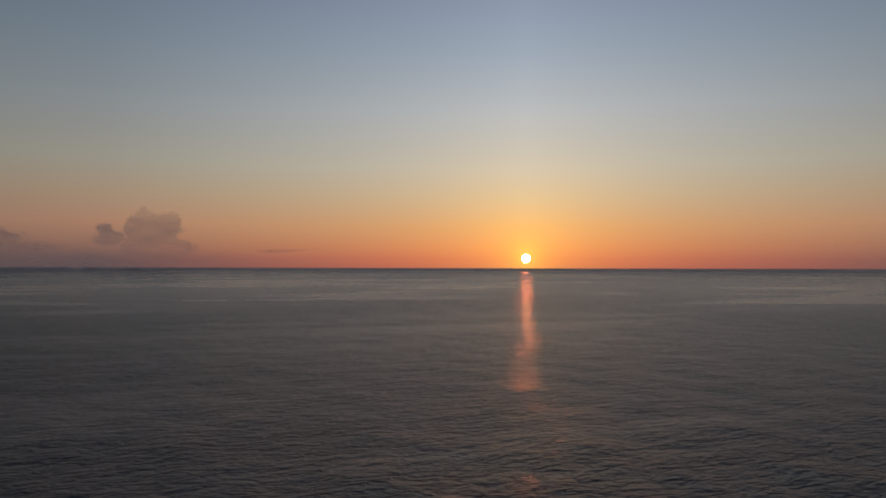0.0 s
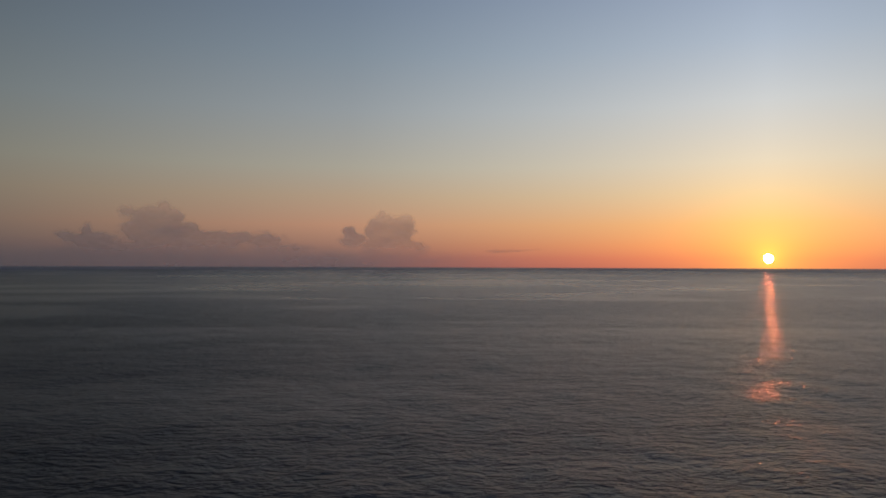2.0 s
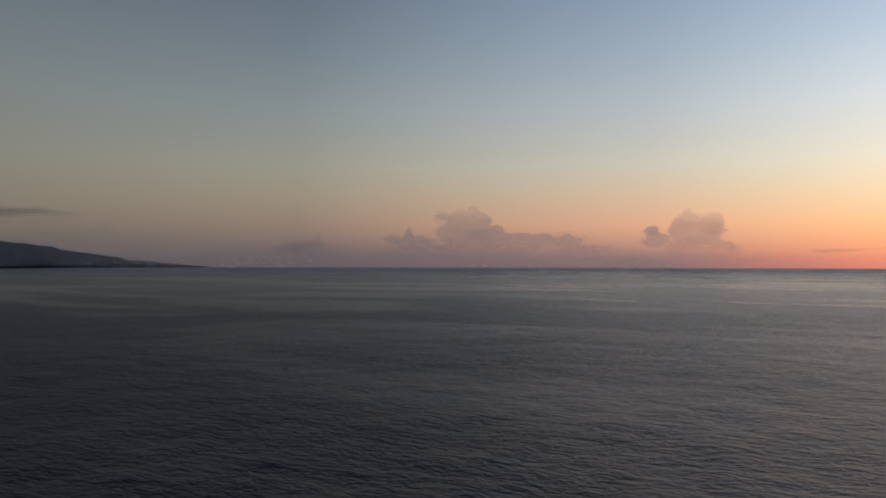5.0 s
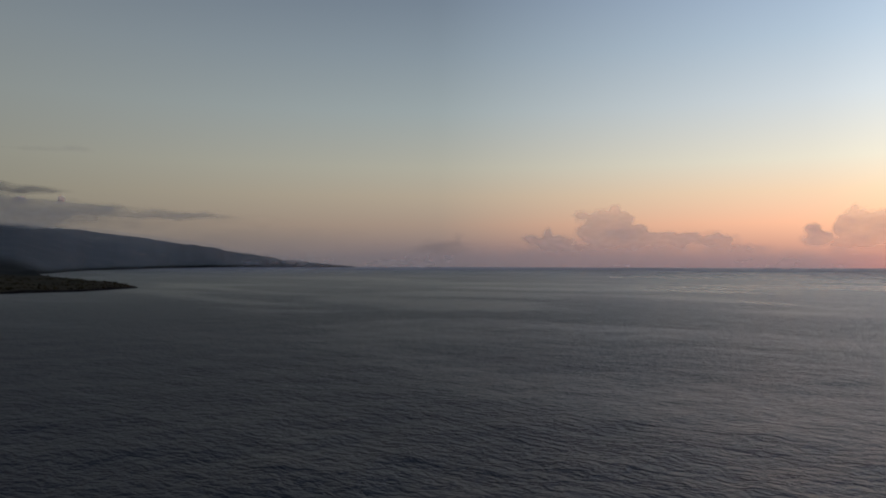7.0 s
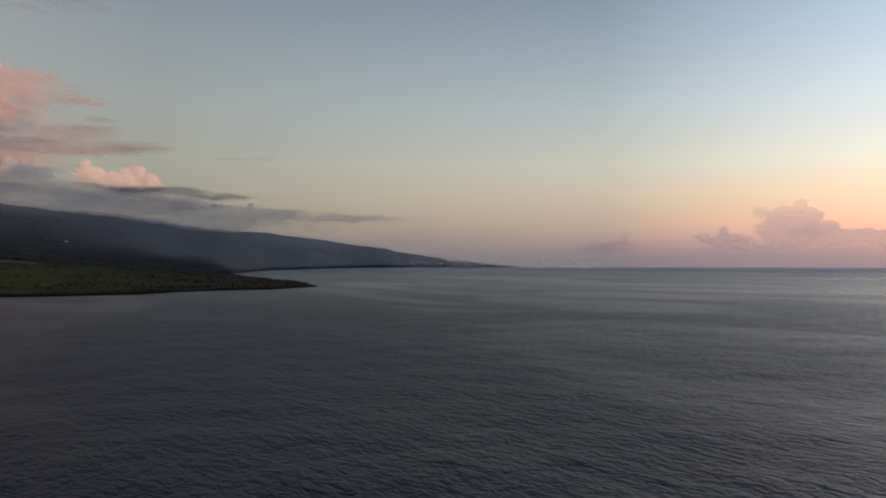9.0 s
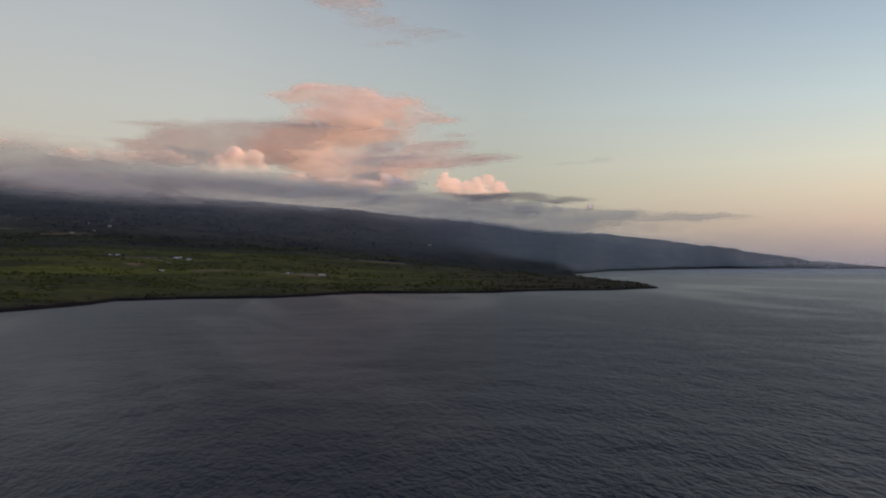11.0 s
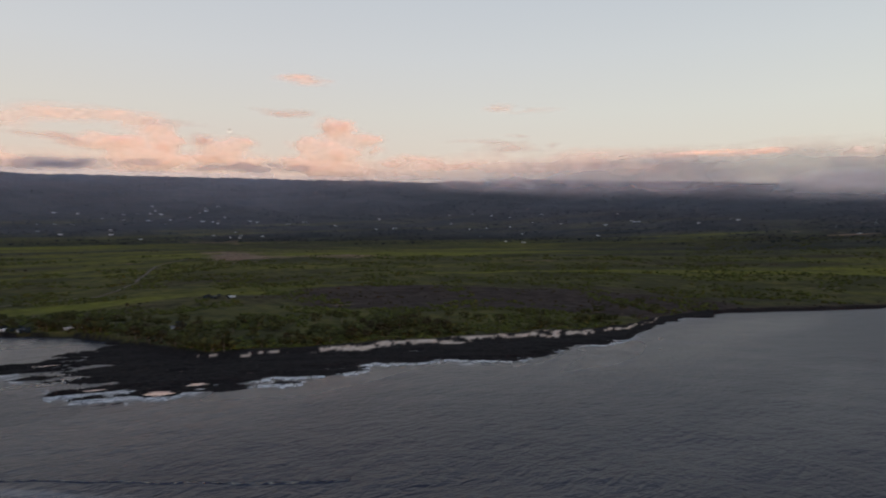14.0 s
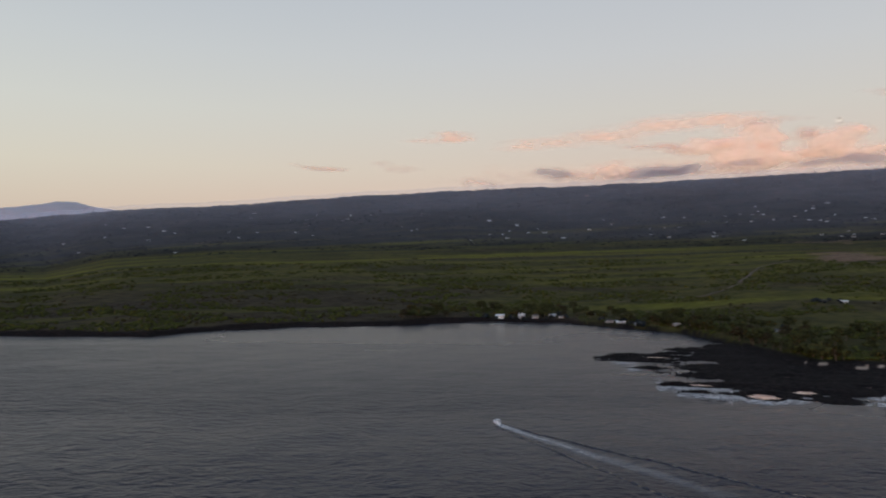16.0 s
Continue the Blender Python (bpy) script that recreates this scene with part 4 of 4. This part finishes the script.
build_pool(170.9, 350, 10, 4.5, 15, POOLPINK, "narrow shallow tide pool inside the lava shelf")
build_pool(166.0, 336, 8, 4, 18, POOLPINK, "little pale tide pool near the beach")
build_pool(180.2, 402, 13, 8, 9, POOLPINK, "narrow pale tide pool between lava tongues")

# ---- shaped clumps, scattered by the thousand ----
T = (1 + 5 ** 0.5) / 2
ICO = np.array([(-1, T, 0), (1, T, 0), (-1, -T, 0), (1, -T, 0), (0, -1, T), (0, 1, T), (0, -1, -T), (0, 1, -T), (T, 0, -1), (T, 0, 1), (-T, 0, -1), (-T, 0, 1)]) / 1.9
ICOF = np.array([(0, 11, 5), (0, 5, 1), (0, 1, 7), (0, 7, 10), (0, 10, 11), (1, 5, 9), (5, 11, 4), (11, 10, 2), (10, 7, 6), (7, 1, 8),
                 (3, 9, 4), (3, 4, 2), (3, 2, 6), (3, 6, 8), (3, 8, 9), (4, 9, 5), (2, 4, 11), (6, 2, 10), (8, 6, 7), (9, 8, 1)])


def scatter(name, places, sizes, mat, label, category, rng, squash=0.7, sink=0.25, smooth=True):
    """One mesh of many uneven clumps standing on the ground."""
    n = len(places)
    shape = ICO[None] * (1 + 0.42 * (rng.random((n, 12, 1)) - 0.5) * 2)
    turn = rng.random(n) * 6.28
    c, s_ = np.cos(turn)[:, None], np.sin(turn)[:, None]
    sx = (0.8 + 0.5 * rng.random(n))[:, None]
    X, Y, Z = shape[..., 0] * sx, shape[..., 1], shape[..., 2] * squash
    V = np.stack([(X * c - Y * s_) * sizes[:, None], (X * s_ + Y * c) * sizes[:, None], Z * sizes[:, None]], -1)
    V[..., 2] += (sizes * squash * (1 - sink))[:, None]
    V += places[:, None, :]
    F = ICOF[None] + (np.arange(n) * 12)[:, None, None]
    ob = new(name, fill(name, V.reshape(-1, 3), F.reshape(-1, 3), mat, smooth))
    return tagged(ob, label, category, kind="stuff")


def land_spots(rng, n, az0, az1, r0, r1, test, lean=1.0):
    az = az0 + (az1 - az0) * rng.random(n)
    r = r0 + (r1 - r0) * rng.random(n) ** lean
    x, y, z, cover = land_fields(az, r)
    ok = (z > 0.3) & test(az, r, x, y, cover)
    return np.stack([x, y, z], -1)[ok], az[ok], r[ok]


rng = np.random.default_rng(7)
p, a_, r_ = land_spots(rng, 60000, 128, 232, 390, 1500, lambda az, r, x, y, c: (c["rock"] < 0.3) & (c["sand"] < 0.3) & (c["bare"] < 0.5)
                       & (fbm(x / 45, y / 45, 101, 4) - 0.25 * c["lush"] + 0.30 * np.exp(-(r - table(COAST, az)) / 90) > 0.06 + 0.15 * c["dry"]), 1.7)
p, r_ = p[:21000], r_[:21000]
scatter("shrubs", p, (0.6 + 1.3 * rng.random(len(p)) ** 2) * (0.7 + r_ / 1800), SHRUB, "low green scrub covering the coastal plain", "shrubs", rng)
p, a_, r_ = land_spots(rng, 24000, 84, 232, 420, 1700, lambda az, r, x, y, c: (c["rock"] < 0.4) & (c["sand"] < 0.3)
                       & ((c["dry"] > 0.45) | (r - table(COAST, az) < 40)) & (fbm(x / 30, y / 30, 103, 4) > 0.0), 1.5)
p, r_ = p[:6000], r_[:6000]
scatter("dry_shrubs", p, (0.5 + 1.1 * rng.random(len(p)) ** 2) * (0.6 + r_ / 1800), DRYSHRUB, "brown dry brush on old lava ground", "shrubs", rng)
p, a_, r_ = land_spots(rng, 16000, 76.5, 132, 900, 2300, lambda az, r, x, y, c: (c["rock"] < 0.4) & (fbm(x / 70, y / 70, 105, 4) > 0.05), 1.2)
p, r_ = p[:6000], r_[:6000]
tip = a_[:6000] < 90
scatter("far_shrubs", p[~tip], 1.0 + 1.7 * rng.random((~tip).sum()) ** 2, SHRUB, "dark green brush on the low headland", "shrubs", rng)
scatter("point_shrubs", p[tip], 1.0 + 1.7 * rng.random(tip.sum()) ** 2, DRYSHRUB, "brown brush on the tip of the headland", "shrubs", rng)
p, a_, r_ = land_spots(rng, 34000, 60, 236, 2000, 4800, lambda az, r, x, y, c: (c["forest"] > 0.35) & (c["bare"] < 0.5) & (az > 88 + 18 * value(x / 31, y / 31, 109)) & (fbm(x / 120, y / 120, 107, 4) > -0.12), 0.9)
p, r_ = p[:17000], r_[:17000]
scatter("forest", p, (2.0 + 2.0 * rng.random(len(p)) ** 2) * (0.7 + r_ / 6000), WOOD, "dense woodland on the mountain slopes in dark haze-blue", "forest", rng, 0.6)
# lava blocks
p, a_, r_ = land_spots(rng, 9000, 131, 185.5, 280, 640, lambda az, r, x, y, c: (c["rock"] > 0.7) & (c["sand"] < 0.2), 1.2)
p = p[:2400]
scatter("lava_blocks", p, 0.18 + 0.5 * rng.random(len(p)) ** 3, LAVA, "jagged black lava blocks strewn on the shelf", "rocks", rng, 0.35, 0.5)
p, a_, r_ = land_spots(rng, 9000, 77, 132, 740, 1360, lambda az, r, x, y, c: (c["rock"] > 0.6), 1.0)
scatter("shore_rocks", p[:1200], 0.8 + 1.6 * rng.random(len(p[:1200])) ** 2, LAVA, "black lava rocks under the low sea cliff", "rocks", rng, 0.5, 0.5)


# ---- trees behind the shore ----
def tree_bark(bm, h):
    rings = []
    for j, (t, w) in enumerate(((0, 0.24), (0.25, 0.17), (0.55, 0.13), (0.8, 0.07))):
        c = Vector((0.25 * math.sin(t * 4), 0.2 * math.sin(t * 5 + 1), t * h))
        rings.append([bm.verts.new(c + Vector((w * math.cos(i * 1.047), w * math.sin(i * 1.047), 0))) for i in range(6)])
    for lo, hi in zip(rings, rings[1:]):
        for i in range(6):
            bm.faces.new((lo[i], lo[(i + 1) % 6], hi[(i + 1) % 6], hi[i]))
    for k in range(4):
        a = k * 1.6 + 0.5
        foot, tip = Vector((0.1, 0.1, h * (0.4 + 0.08 * k))), Vector((math.cos(a) * h * 0.28, math.sin(a) * h * 0.28, h * (0.68 + 0.05 * k)))
        b = [bm.verts.new(foot + Vector((0.07 * math.cos(i * 2.1), 0.07 * math.sin(i * 2.1), 0))) for i in range(3)]
        top = bm.verts.new(tip)
        for i in range(3):
            bm.faces.new((b[i], b[(i + 1) % 3], top))
    return bm


def tree_crown(bm, h, wide, r):
    """Clumps round the limbs, each a handful of leaf sprays, with gaps between."""
    for k in range(15):
        a, d = r.uniform(0, 6.28), wide * 0.5 * r.uniform(0.1, 1.0) ** 0.6
        c = Vector((math.cos(a) * d, math.sin(a) * d, h * r.uniform(0.5, 0.98) - 0.10 * d))
        size = wide * r.uniform(0.11, 0.21)
        vs = [bm.verts.new(c + Vector(v) * size * r.uniform(0.6, 1.35) * Vector((1, 1, 1)).length / 1.732) for v in ICO]
        for v in vs:
            v.co.z = c.z + (v.co.z - c.z) * 0.72
        for f in ICOF:
            bm.faces.new([vs[i] for i in f])
    for k in range(120):
        a, d = r.uniform(0, 6.28), wide * 0.55 * r.random() ** 0.5
        c = Vector((math.cos(a) * d, math.sin(a) * d, h * r.uniform(0.45, 1.0) - 0.10 * d))
        u = Vector((r.gauss(0, 1), r.gauss(0, 1), r.gauss(0, 0.6))).normalized() * 0.42
        w = u.orthogonal().normalized() * 0.2
        bm.faces.new([bm.verts.new(q) for q in (c - u, c + w, c + u, c - w)])
    return bm


def make_tree(h, wide, seed, label, leaf):
    r = random.Random(seed)
    ob = empty("tree", pose(0, 0, -300), label, "tree", "trees behind the shore")
    part("trunk", tree_bark(bmesh.new(), h), BARK, ob)
    part("crown", tree_crown(bmesh.new(), h, wide, r), leaf, ob)
    return ob


TREES = [make_tree(5.2, 5.5, 1, "broad green kiawe tree with a ragged crown", TREELEAF), make_tree(6.8, 4.6, 2, "tall olive-green tree with an uneven crown", TREELEAF),
         make_tree(4.0, 5.8, 3, "low spreading green tree near the shore", TREELEAF), make_tree(4.6, 4.4, 4, "dry brownish tree with a thin crown", DRYSHRUB)]
r = random.Random(11)
spots = []
while len(spots) < 280:
    az = r.choice((r.uniform(134, 182), r.uniform(150, 176), r.uniform(176, 200)))
    dist = float(table(COAST, az)) + (15 if 134 < az < 166 else 8) + 110 * r.random() ** 2.2
    if az > 176:
        dist = float(table(COAST, az)) + 14 + 60 * r.random() ** 1.5
    z = ground_z(az, dist)
    if z > 1.0:
        spots.append((az, dist, z))
for i, (az, dist, z) in enumerate(spots):
    src = TREES[r.choices((0, 1, 2, 3), (4, 3, 4, 2))[0]]
    m = Matrix.Translation(spot(az, dist, z - 0.15)) @ pose(0, 0, 0, 0, 0, r.uniform(0, 360))
    if i < 4:
        src = TREES[i]
        src.matrix_world = m
        src.scale = (1, 1, 1)
        continue
    k = r.uniform(1.0, 1.75)
    made = copy_thing(src, m)
    made.scale = (k, k, k * r.uniform(0.85, 1.15))


# ---- houses ----
def make_house(w, d, h, wall, roof, label, group, storeys=1, detail=True, hip=0.0):
    """A house: walls, a pitched roof with eaves, door and windows."""
    ob = empty("house", pose(0, 0, -300), label, "house", group)
    body = part("wall", box(bmesh.new(), -w / 2, w / 2, -d / 2, d / 2, -2.0, h, 0.04), wall, ob)
    bm = bmesh.new()
    e, up, t = 0.6, d * 0.24, 0.22
    lo = [(-w / 2 - e, -d / 2 - e, h), (w / 2 + e, -d / 2 - e, h), (w / 2 + e, d / 2 + e, h), (-w / 2 - e, d / 2 + e, h)]
    ridge = [(-w / 2 - e + hip, 0, h + up), (w / 2 + e - hip, 0, h + up)]
    v = [bm.verts.new(p) for p in lo + [(x, y, z + t) for x, y, z in lo] + [(x, y, z + t) for x, y, z in ridge]]
    for f in ((3, 2, 1, 0), (0, 1, 5, 4), (1, 2, 6, 5), (2, 3, 7, 6), (3, 0, 4, 7), (4, 5, 9, 8), (6, 7, 8, 9), (5, 6, 9), (7, 4, 8)):
        bm.faces.new([v[i] for i in f])
    part("roof", bm, roof, ob)
    if detail:
        for s in range(storeys):
            n = max(2, int(w / 3.2))
            for i in range(n):
                x = -w / 2 + w * (i + 0.5) / n
                z0 = s * 2.2 + 0.8
                if s == 0 and i == n // 2:
                    part("door", box(bmesh.new(), x - 0.5, x + 0.5, -d / 2 - 0.06, -d / 2 + 0.02, 0.05, 2.1, 0.01), DOORPAINT, ob)
                else:
                    win = part("window", box(bmesh.new(), x - 0.75, x + 0.75, -d / 2 - 0.05, -d / 2 + 0.02, z0, z0 + 1.25, 0.01), HULL, ob)
                    part("pane", box(bmesh.new(), x - 0.65, x + 0.65, -d / 2 - 0.075, -d / 2 - 0.03, z0 + 0.1, z0 + 1.15), PANE, win)
    return ob


SHOREG, HILLG = "houses along the bay", "houses on the hillside"
NEAR = [make_house(6.5, 4.2, 1.9, WHITEWALL, PALEROOF, "long white shore house with a pale metal roof", SHOREG),
        make_house(4.8, 4, 2.7, WHITEWALL, PALEROOF, "two-storey white house beside the bay", SHOREG, 2, True, 1.8),
        make_house(5, 4, 1.9, GREYWALL, DARKROOF, "grey boarded house with a dark roof", SHOREG, 1, True, 1.5)]
HILL = [make_house(11, 5, 2.0, WHITEWALL, PALEROOF, "small white hillside house with a pale roof", HILLG, 1, False),
        make_house(15, 5, 2.0, WHITEWALL, PALEROOF, "wide pale hillside house with a light roof", HILLG, 1, False, 2.0),
        make_house(10, 5, 2.0, GREYWALL, PALEROOF, "grey hillside house under a metal roof", HILLG, 1, False),
        make_house(9, 5, 2.2, WHITEWALL, RUSTROOF, "white hillside house with a rusty roof", HILLG, 1, False, 2.0)]
used = set()
beside = []


def settle(src, az, dist, turn, scale=1.0):
    z = ground_z(az, dist)
    beside.append((az, dist))
    m = Matrix.Translation(spot(az, dist, max(z, 1.0) + 0.1)) @ pose(0, 0, 0, 0, 0, az + turn)
    if src.name not in used:
        used.add(src.name)
        src.matrix_world = m
        return src
    made = copy_thing(src, m)
    made.scale = (scale * 1.25, scale, scale * 0.72)
    return made


SHORE = ((192.2, 629, 0), (190.5, 631, 1), (189.4, 629, 2), (188.2, 640, 0), (187.3, 629, 2), (183.6, 599, 2), (182.8, 594, 0), (181.5, 586, 2), (178.6, 575, 1), (177.5, 577, 1), (168.7, 703, 2), (167.4, 704, 0), (171.6, 515, 2))
r = random.Random(21)
for az, dist, kind in SHORE:
    settle(NEAR[kind], az, dist, r.uniform(-18, 18), 0.7 if dist > 700 else r.uniform(0.8, 1.1))
VILLAGE = ((193.1, 2995), (190.9, 2905), (191.6, 2483), (187.2, 2459), (185.2, 2722), (184.0, 3065), (183.5, 2885), (179.6, 3085), (179.2, 2419), (175.9, 2414), (173.9, 2312),
           (173.3, 2834), (172.5, 3030), (170.5, 2929), (169.3, 3150), (168.4, 3314), (168.8, 2767), (166.8, 2336), (166.1, 2797), (164.1, 3026), (161.9, 2809), (159.5, 2703),
           (156.0, 2921), (154.8, 2600), (150.4, 3007), (150.2, 2758), (148.7, 2567), (147.0, 2955), (143.0, 3016), (141.5, 2741), (138.0, 2685), (135.8, 2784), (144.4, 2080), (145.7, 2148))
WEST = ((220.9, 3459), (219.3, 3445), (222.1, 3678), (218.2, 3281), (211.7, 3853), (207.4, 3170), (217.4, 2276), (117.8, 1682), (114.6, 1397), (105.1, 1412), (94.0, 2862), (119.5, 2660), (118.0, 2580), (135.8, 2770), (120.5, 2349))
for az, dist in VILLAGE + WEST:
    settle(HILL[r.choices((0, 1, 2, 3), (5, 3, 3, 2))[0]], az, dist, r.uniform(-25, 25), r.uniform(0.7, 1.05))
for az0, az1, r0, r1, n in ((135, 195, 2350, 3150, 42), (162, 176, 2350, 3300, 16), (198, 226, 2500, 3800, 30), (112, 136, 2350, 2900, 12)):
    for k in range(n):
        settle(HILL[r.choices((0, 1, 2, 3), (5, 2, 4, 2))[0]], r.uniform(az0, az1), r.uniform(r0, r1), r.uniform(-30, 30), r.uniform(0.4, 0.8))
for az, dist, w in ((117.5, 1690, 10), (113.4, 1668, 16), (112.6, 1650, 12), (102.6, 1395, 13)):
    shed = make_house(w, 5, 1.6, GREYWALL, PALEROOF, "long low farm shed with a pale metal roof", "farm sheds on the plain", 1, False)
    settle(shed, az, dist, r.uniform(-6, 6))


# garden trees added round the houses to shade their walls and partly hide them
rng = np.random.default_rng(31)
yard = []
for az, dist in beside:
    for k in range(5):
        w = 5 + 9 * rng.random()
        turn = 6.28 * rng.random()
        p = spot(az, dist) + Vector((math.cos(turn) * w, math.sin(turn) * w, 0))
        pa, pr = math.degrees(math.atan2(-p.x, p.y)) % 360, math.hypot(p.x, p.y)
        z = ground_z(pa, pr)
        if z > 1.2:
            yard.append((p.x, p.y, z))
yard = np.array(yard)
scatter("garden_trees", yard, 1.1 + 1.5 * rng.random(len(yard)), WOOD, "dark garden trees crowding the scattered houses", "trees", rng, 0.9, 0.2)


# ---- a dirt track across the plain ----
def build_track(knots, half, mat, label):
    t = np.linspace(0, len(knots) - 1, 90)
    az = np.interp(t, range(len(knots)), [k[0] for k in knots]) + 0.12 * fbm(t * 1.7, t * 0, 111, 3)
    dist = np.interp(t, range(len(knots)), [k[1] for k in knots])
    x, y, z, cover = land_fields(az, dist)
    line = np.stack([x, y], -1)
    side = np.gradient(line, axis=0)
    side = np.stack([-side[:, 1], side[:, 0]], -1) / np.linalg.norm(side, axis=1)[:, None]
    rows = []
    for w in (-half, -0.4 * half, 0.4 * half, half):
        q = line + side * w
        qa, qr = np.degrees(np.arctan2(-q[:, 0], q[:, 1])) % 360, np.hypot(q[:, 0], q[:, 1])
        rows.append(np.stack([q[:, 0], q[:, 1], land_fields(qa, qr)[2] + 0.9], -1))
    V = np.stack(rows, 0)
    ob = new("dirt_track", fill("dirt_track", V.reshape(-1, 3), quads(4, 90), mat))
    tagged(ob, label, "track", kind="structure")


build_track([(183.0, 752), (180.6, 768), (178.3, 790), (176.6, 812), (175.3, 838), (174.2, 930), (173.1, 1146), (172.4, 1270), (170.9, 1330), (168.7, 1450), (166.4, 1543)], 1.9, TRACK, "grey-brown dirt track winding up the green plain")
build_track([(117.0, 1640), (115.3, 1660), (113.3, 1650), (111.7, 1652)], 2.6, GRAVEL, "pale gravel road beside the farm sheds")
build_track([(115.6, 1650), (114.6, 1600), (113.7, 1540)], 2.0, GRAVEL, "short pale gravel drive on the farm")
build_track([(108.5, 1400), (106.0, 1404), (104.2, 1380), (101.9, 1400)], 3.2, GRAVEL, "pale gravel strip across the green plain")


# ---- the motor boat and its wake ----
def build_boat(m):
    ob = empty("motor_boat", m, "small white motor boat speeding across the bay", "boat")
    bm = bmesh.new()
    sections = ((-3.4, 1.05, 0.85), (-1.5, 1.15, 0.85), (0.6, 1.1, 0.95), (2.2, 0.75, 1.1), (3.3, 0.28, 1.25), (3.8, 0.03, 1.35))
    rings = []
    for x, w, h in sections:
        rings.append([bm.verts.new(p) for p in ((x, -w, h), (x, -w * 0.82, 0.25), (x, 0, -0.35 + 0.06 * max(x, 0)), (x, w * 0.82, 0.25), (x, w, h), (x, w * 0.85, h - 0.03), (x, 0, h - 0.25), (x, -w * 0.85, h - 0.03))])
    for lo, hi in zip(rings, rings[1:]):
        for i in range(8):
            bm.faces.new((lo[i], lo[(i + 1) % 8], hi[(i + 1) % 8], hi[i]))
    bm.faces.new(rings[0][::-1])
    bm.faces.new(rings[-1])
    part("hull", bm, HULL, ob)
    part("deck", box(bmesh.new(), -3.2, 0.4, -0.9, 0.9, 0.62, 0.68, 0.01), DECK, ob)
    part("console", box(bmesh.new(), -0.6, 0.7, -0.5, 0.5, 0.66, 1.55, 0.12), HULL, ob)
    part("windscreen", box(bmesh.new(), 0.55, 0.62, -0.5, 0.5, 1.5, 2.0, 0.02), PANE, ob)
    part("canopy", box(bmesh.new(), -1.6, 0.9, -0.85, 0.85, 2.35, 2.45, 0.04), HULL, ob)
    for x in (-1.4, 0.6):
        for y in (-0.7, 0.7):
            part("canopy_post", box(bmesh.new(), x - 0.03, x + 0.03, y - 0.03, y + 0.03, 0.66, 2.37), DECK, ob)
    part("seat", box(bmesh.new(), -2.0, -1.3, -0.6, 0.6, 0.66, 1.1, 0.06), HULL, ob)
    engine = part("outboard_engine", box(bmesh.new(), -4.0, -3.42, -0.28, 0.28, 0.55, 1.45, 0.1), ENGINE, ob)
    part("engine_leg", box(bmesh.new(), -3.85, -3.6, -0.09, 0.09, -0.4, 0.58, 0.02), ENGINE, engine)
    return ob


bow, wake_end = spot(192.4, 224), spot(160, 148)
bend = spot(177.5, 172)
course = (bow - spot(188.9, 203)).normalized()
build_boat(Matrix.Translation(bow + Vector((0, 0, 0.1))) @ Euler((0, radians(-4), math.atan2(course.y, course.x))).to_matrix().to_4x4() @ Matrix.Scale(0.66, 4))


def build_wake():
    n, m = 260, 25
    t = np.linspace(0, 1, n)[:, None]
    w = np.linspace(-1, 1, m)[None, :]
    stern = bow - course * 2.0
    mid = 2 * bend - (stern + wake_end) / 2
    px = (1 - t) ** 2 * stern.x + 2 * t * (1 - t) * mid.x + t * t * wake_end.x
    py = (1 - t) ** 2 * stern.y + 2 * t * (1 - t) * mid.y + t * t * wake_end.y
    dx, dy = np.gradient(px[:, 0]), np.gradient(py[:, 0])
    ln = np.hypot(dx, dy)
    nx, ny = (-dy / ln)[:, None], (dx / ln)[:, None]
    half = 1.0 + 4.8 * t ** 0.62
    x, y = px + nx * w * half, py + ny * w * half
    core = np.exp(-(w / 0.5) ** 2)
    rails = np.exp(-((np.abs(w) - 0.75) / 0.16) ** 2) * np.clip(1 - t * 2.2, 0, 1)
    streak = 0.75 + 0.5 * fbm(w * 2.2 + 0 * t, t * 5 + 0 * w, 131, 4)
    foam = np.clip((core * (0.40 + 0.55 * np.exp(-t * 4.5)) * streak + 0.7 * rails * np.exp(-t * 6) + 0.6 * np.exp(-t * 22)) * step(1 - t, 0.05, 0.85), 0, 1)
    z = sea_height(x, y, np.maximum(np.hypot(x, y) * 0.0111, 1.2)) + 0.10 + 0.12 * core * np.exp(-t * 5)
    ob = new("boat_wake", fill("boat_wake", np.stack([x, y, z], -1).reshape(-1, 3), quads(n, m), WAKE, True, dict(foam=foam)))
    tagged(ob, "pale foaming wake trailing behind the motor boat", "wake", kind="stuff")
    for side in (-1, 1):
        reach = np.linspace(0, 1, 160)[:, None]
        across = np.linspace(-1, 1, 7)[None, :]
        qx, qy = np.interp(reach, t[:, 0], px[:, 0]), np.interp(reach, t[:, 0], py[:, 0])
        ox, oy = np.interp(reach, t[:, 0], nx[:, 0]), np.interp(reach, t[:, 0], ny[:, 0])
        off_ = side * (2.0 + 17 * reach) + across * (0.5 + 0.9 * reach)
        x, y = qx + ox * off_, qy + oy * off_
        crest = np.maximum(1 - across ** 2, 0) * (0.17 - 0.08 * reach) * np.minimum(reach * 12, 1)
        z = sea_height(x, y, np.maximum(np.hypot(x, y) * 0.0111, 1.2)) + crest + 0.10 - 0.26 * across ** 4
        ob = new("bow_wave", fill("bow_wave", np.stack([x, y, z], -1).reshape(-1, 3), quads(160, 7), SEA))
        tagged(ob, "dark low wave spreading from the boat", "wave", kind="stuff")


build_wake()
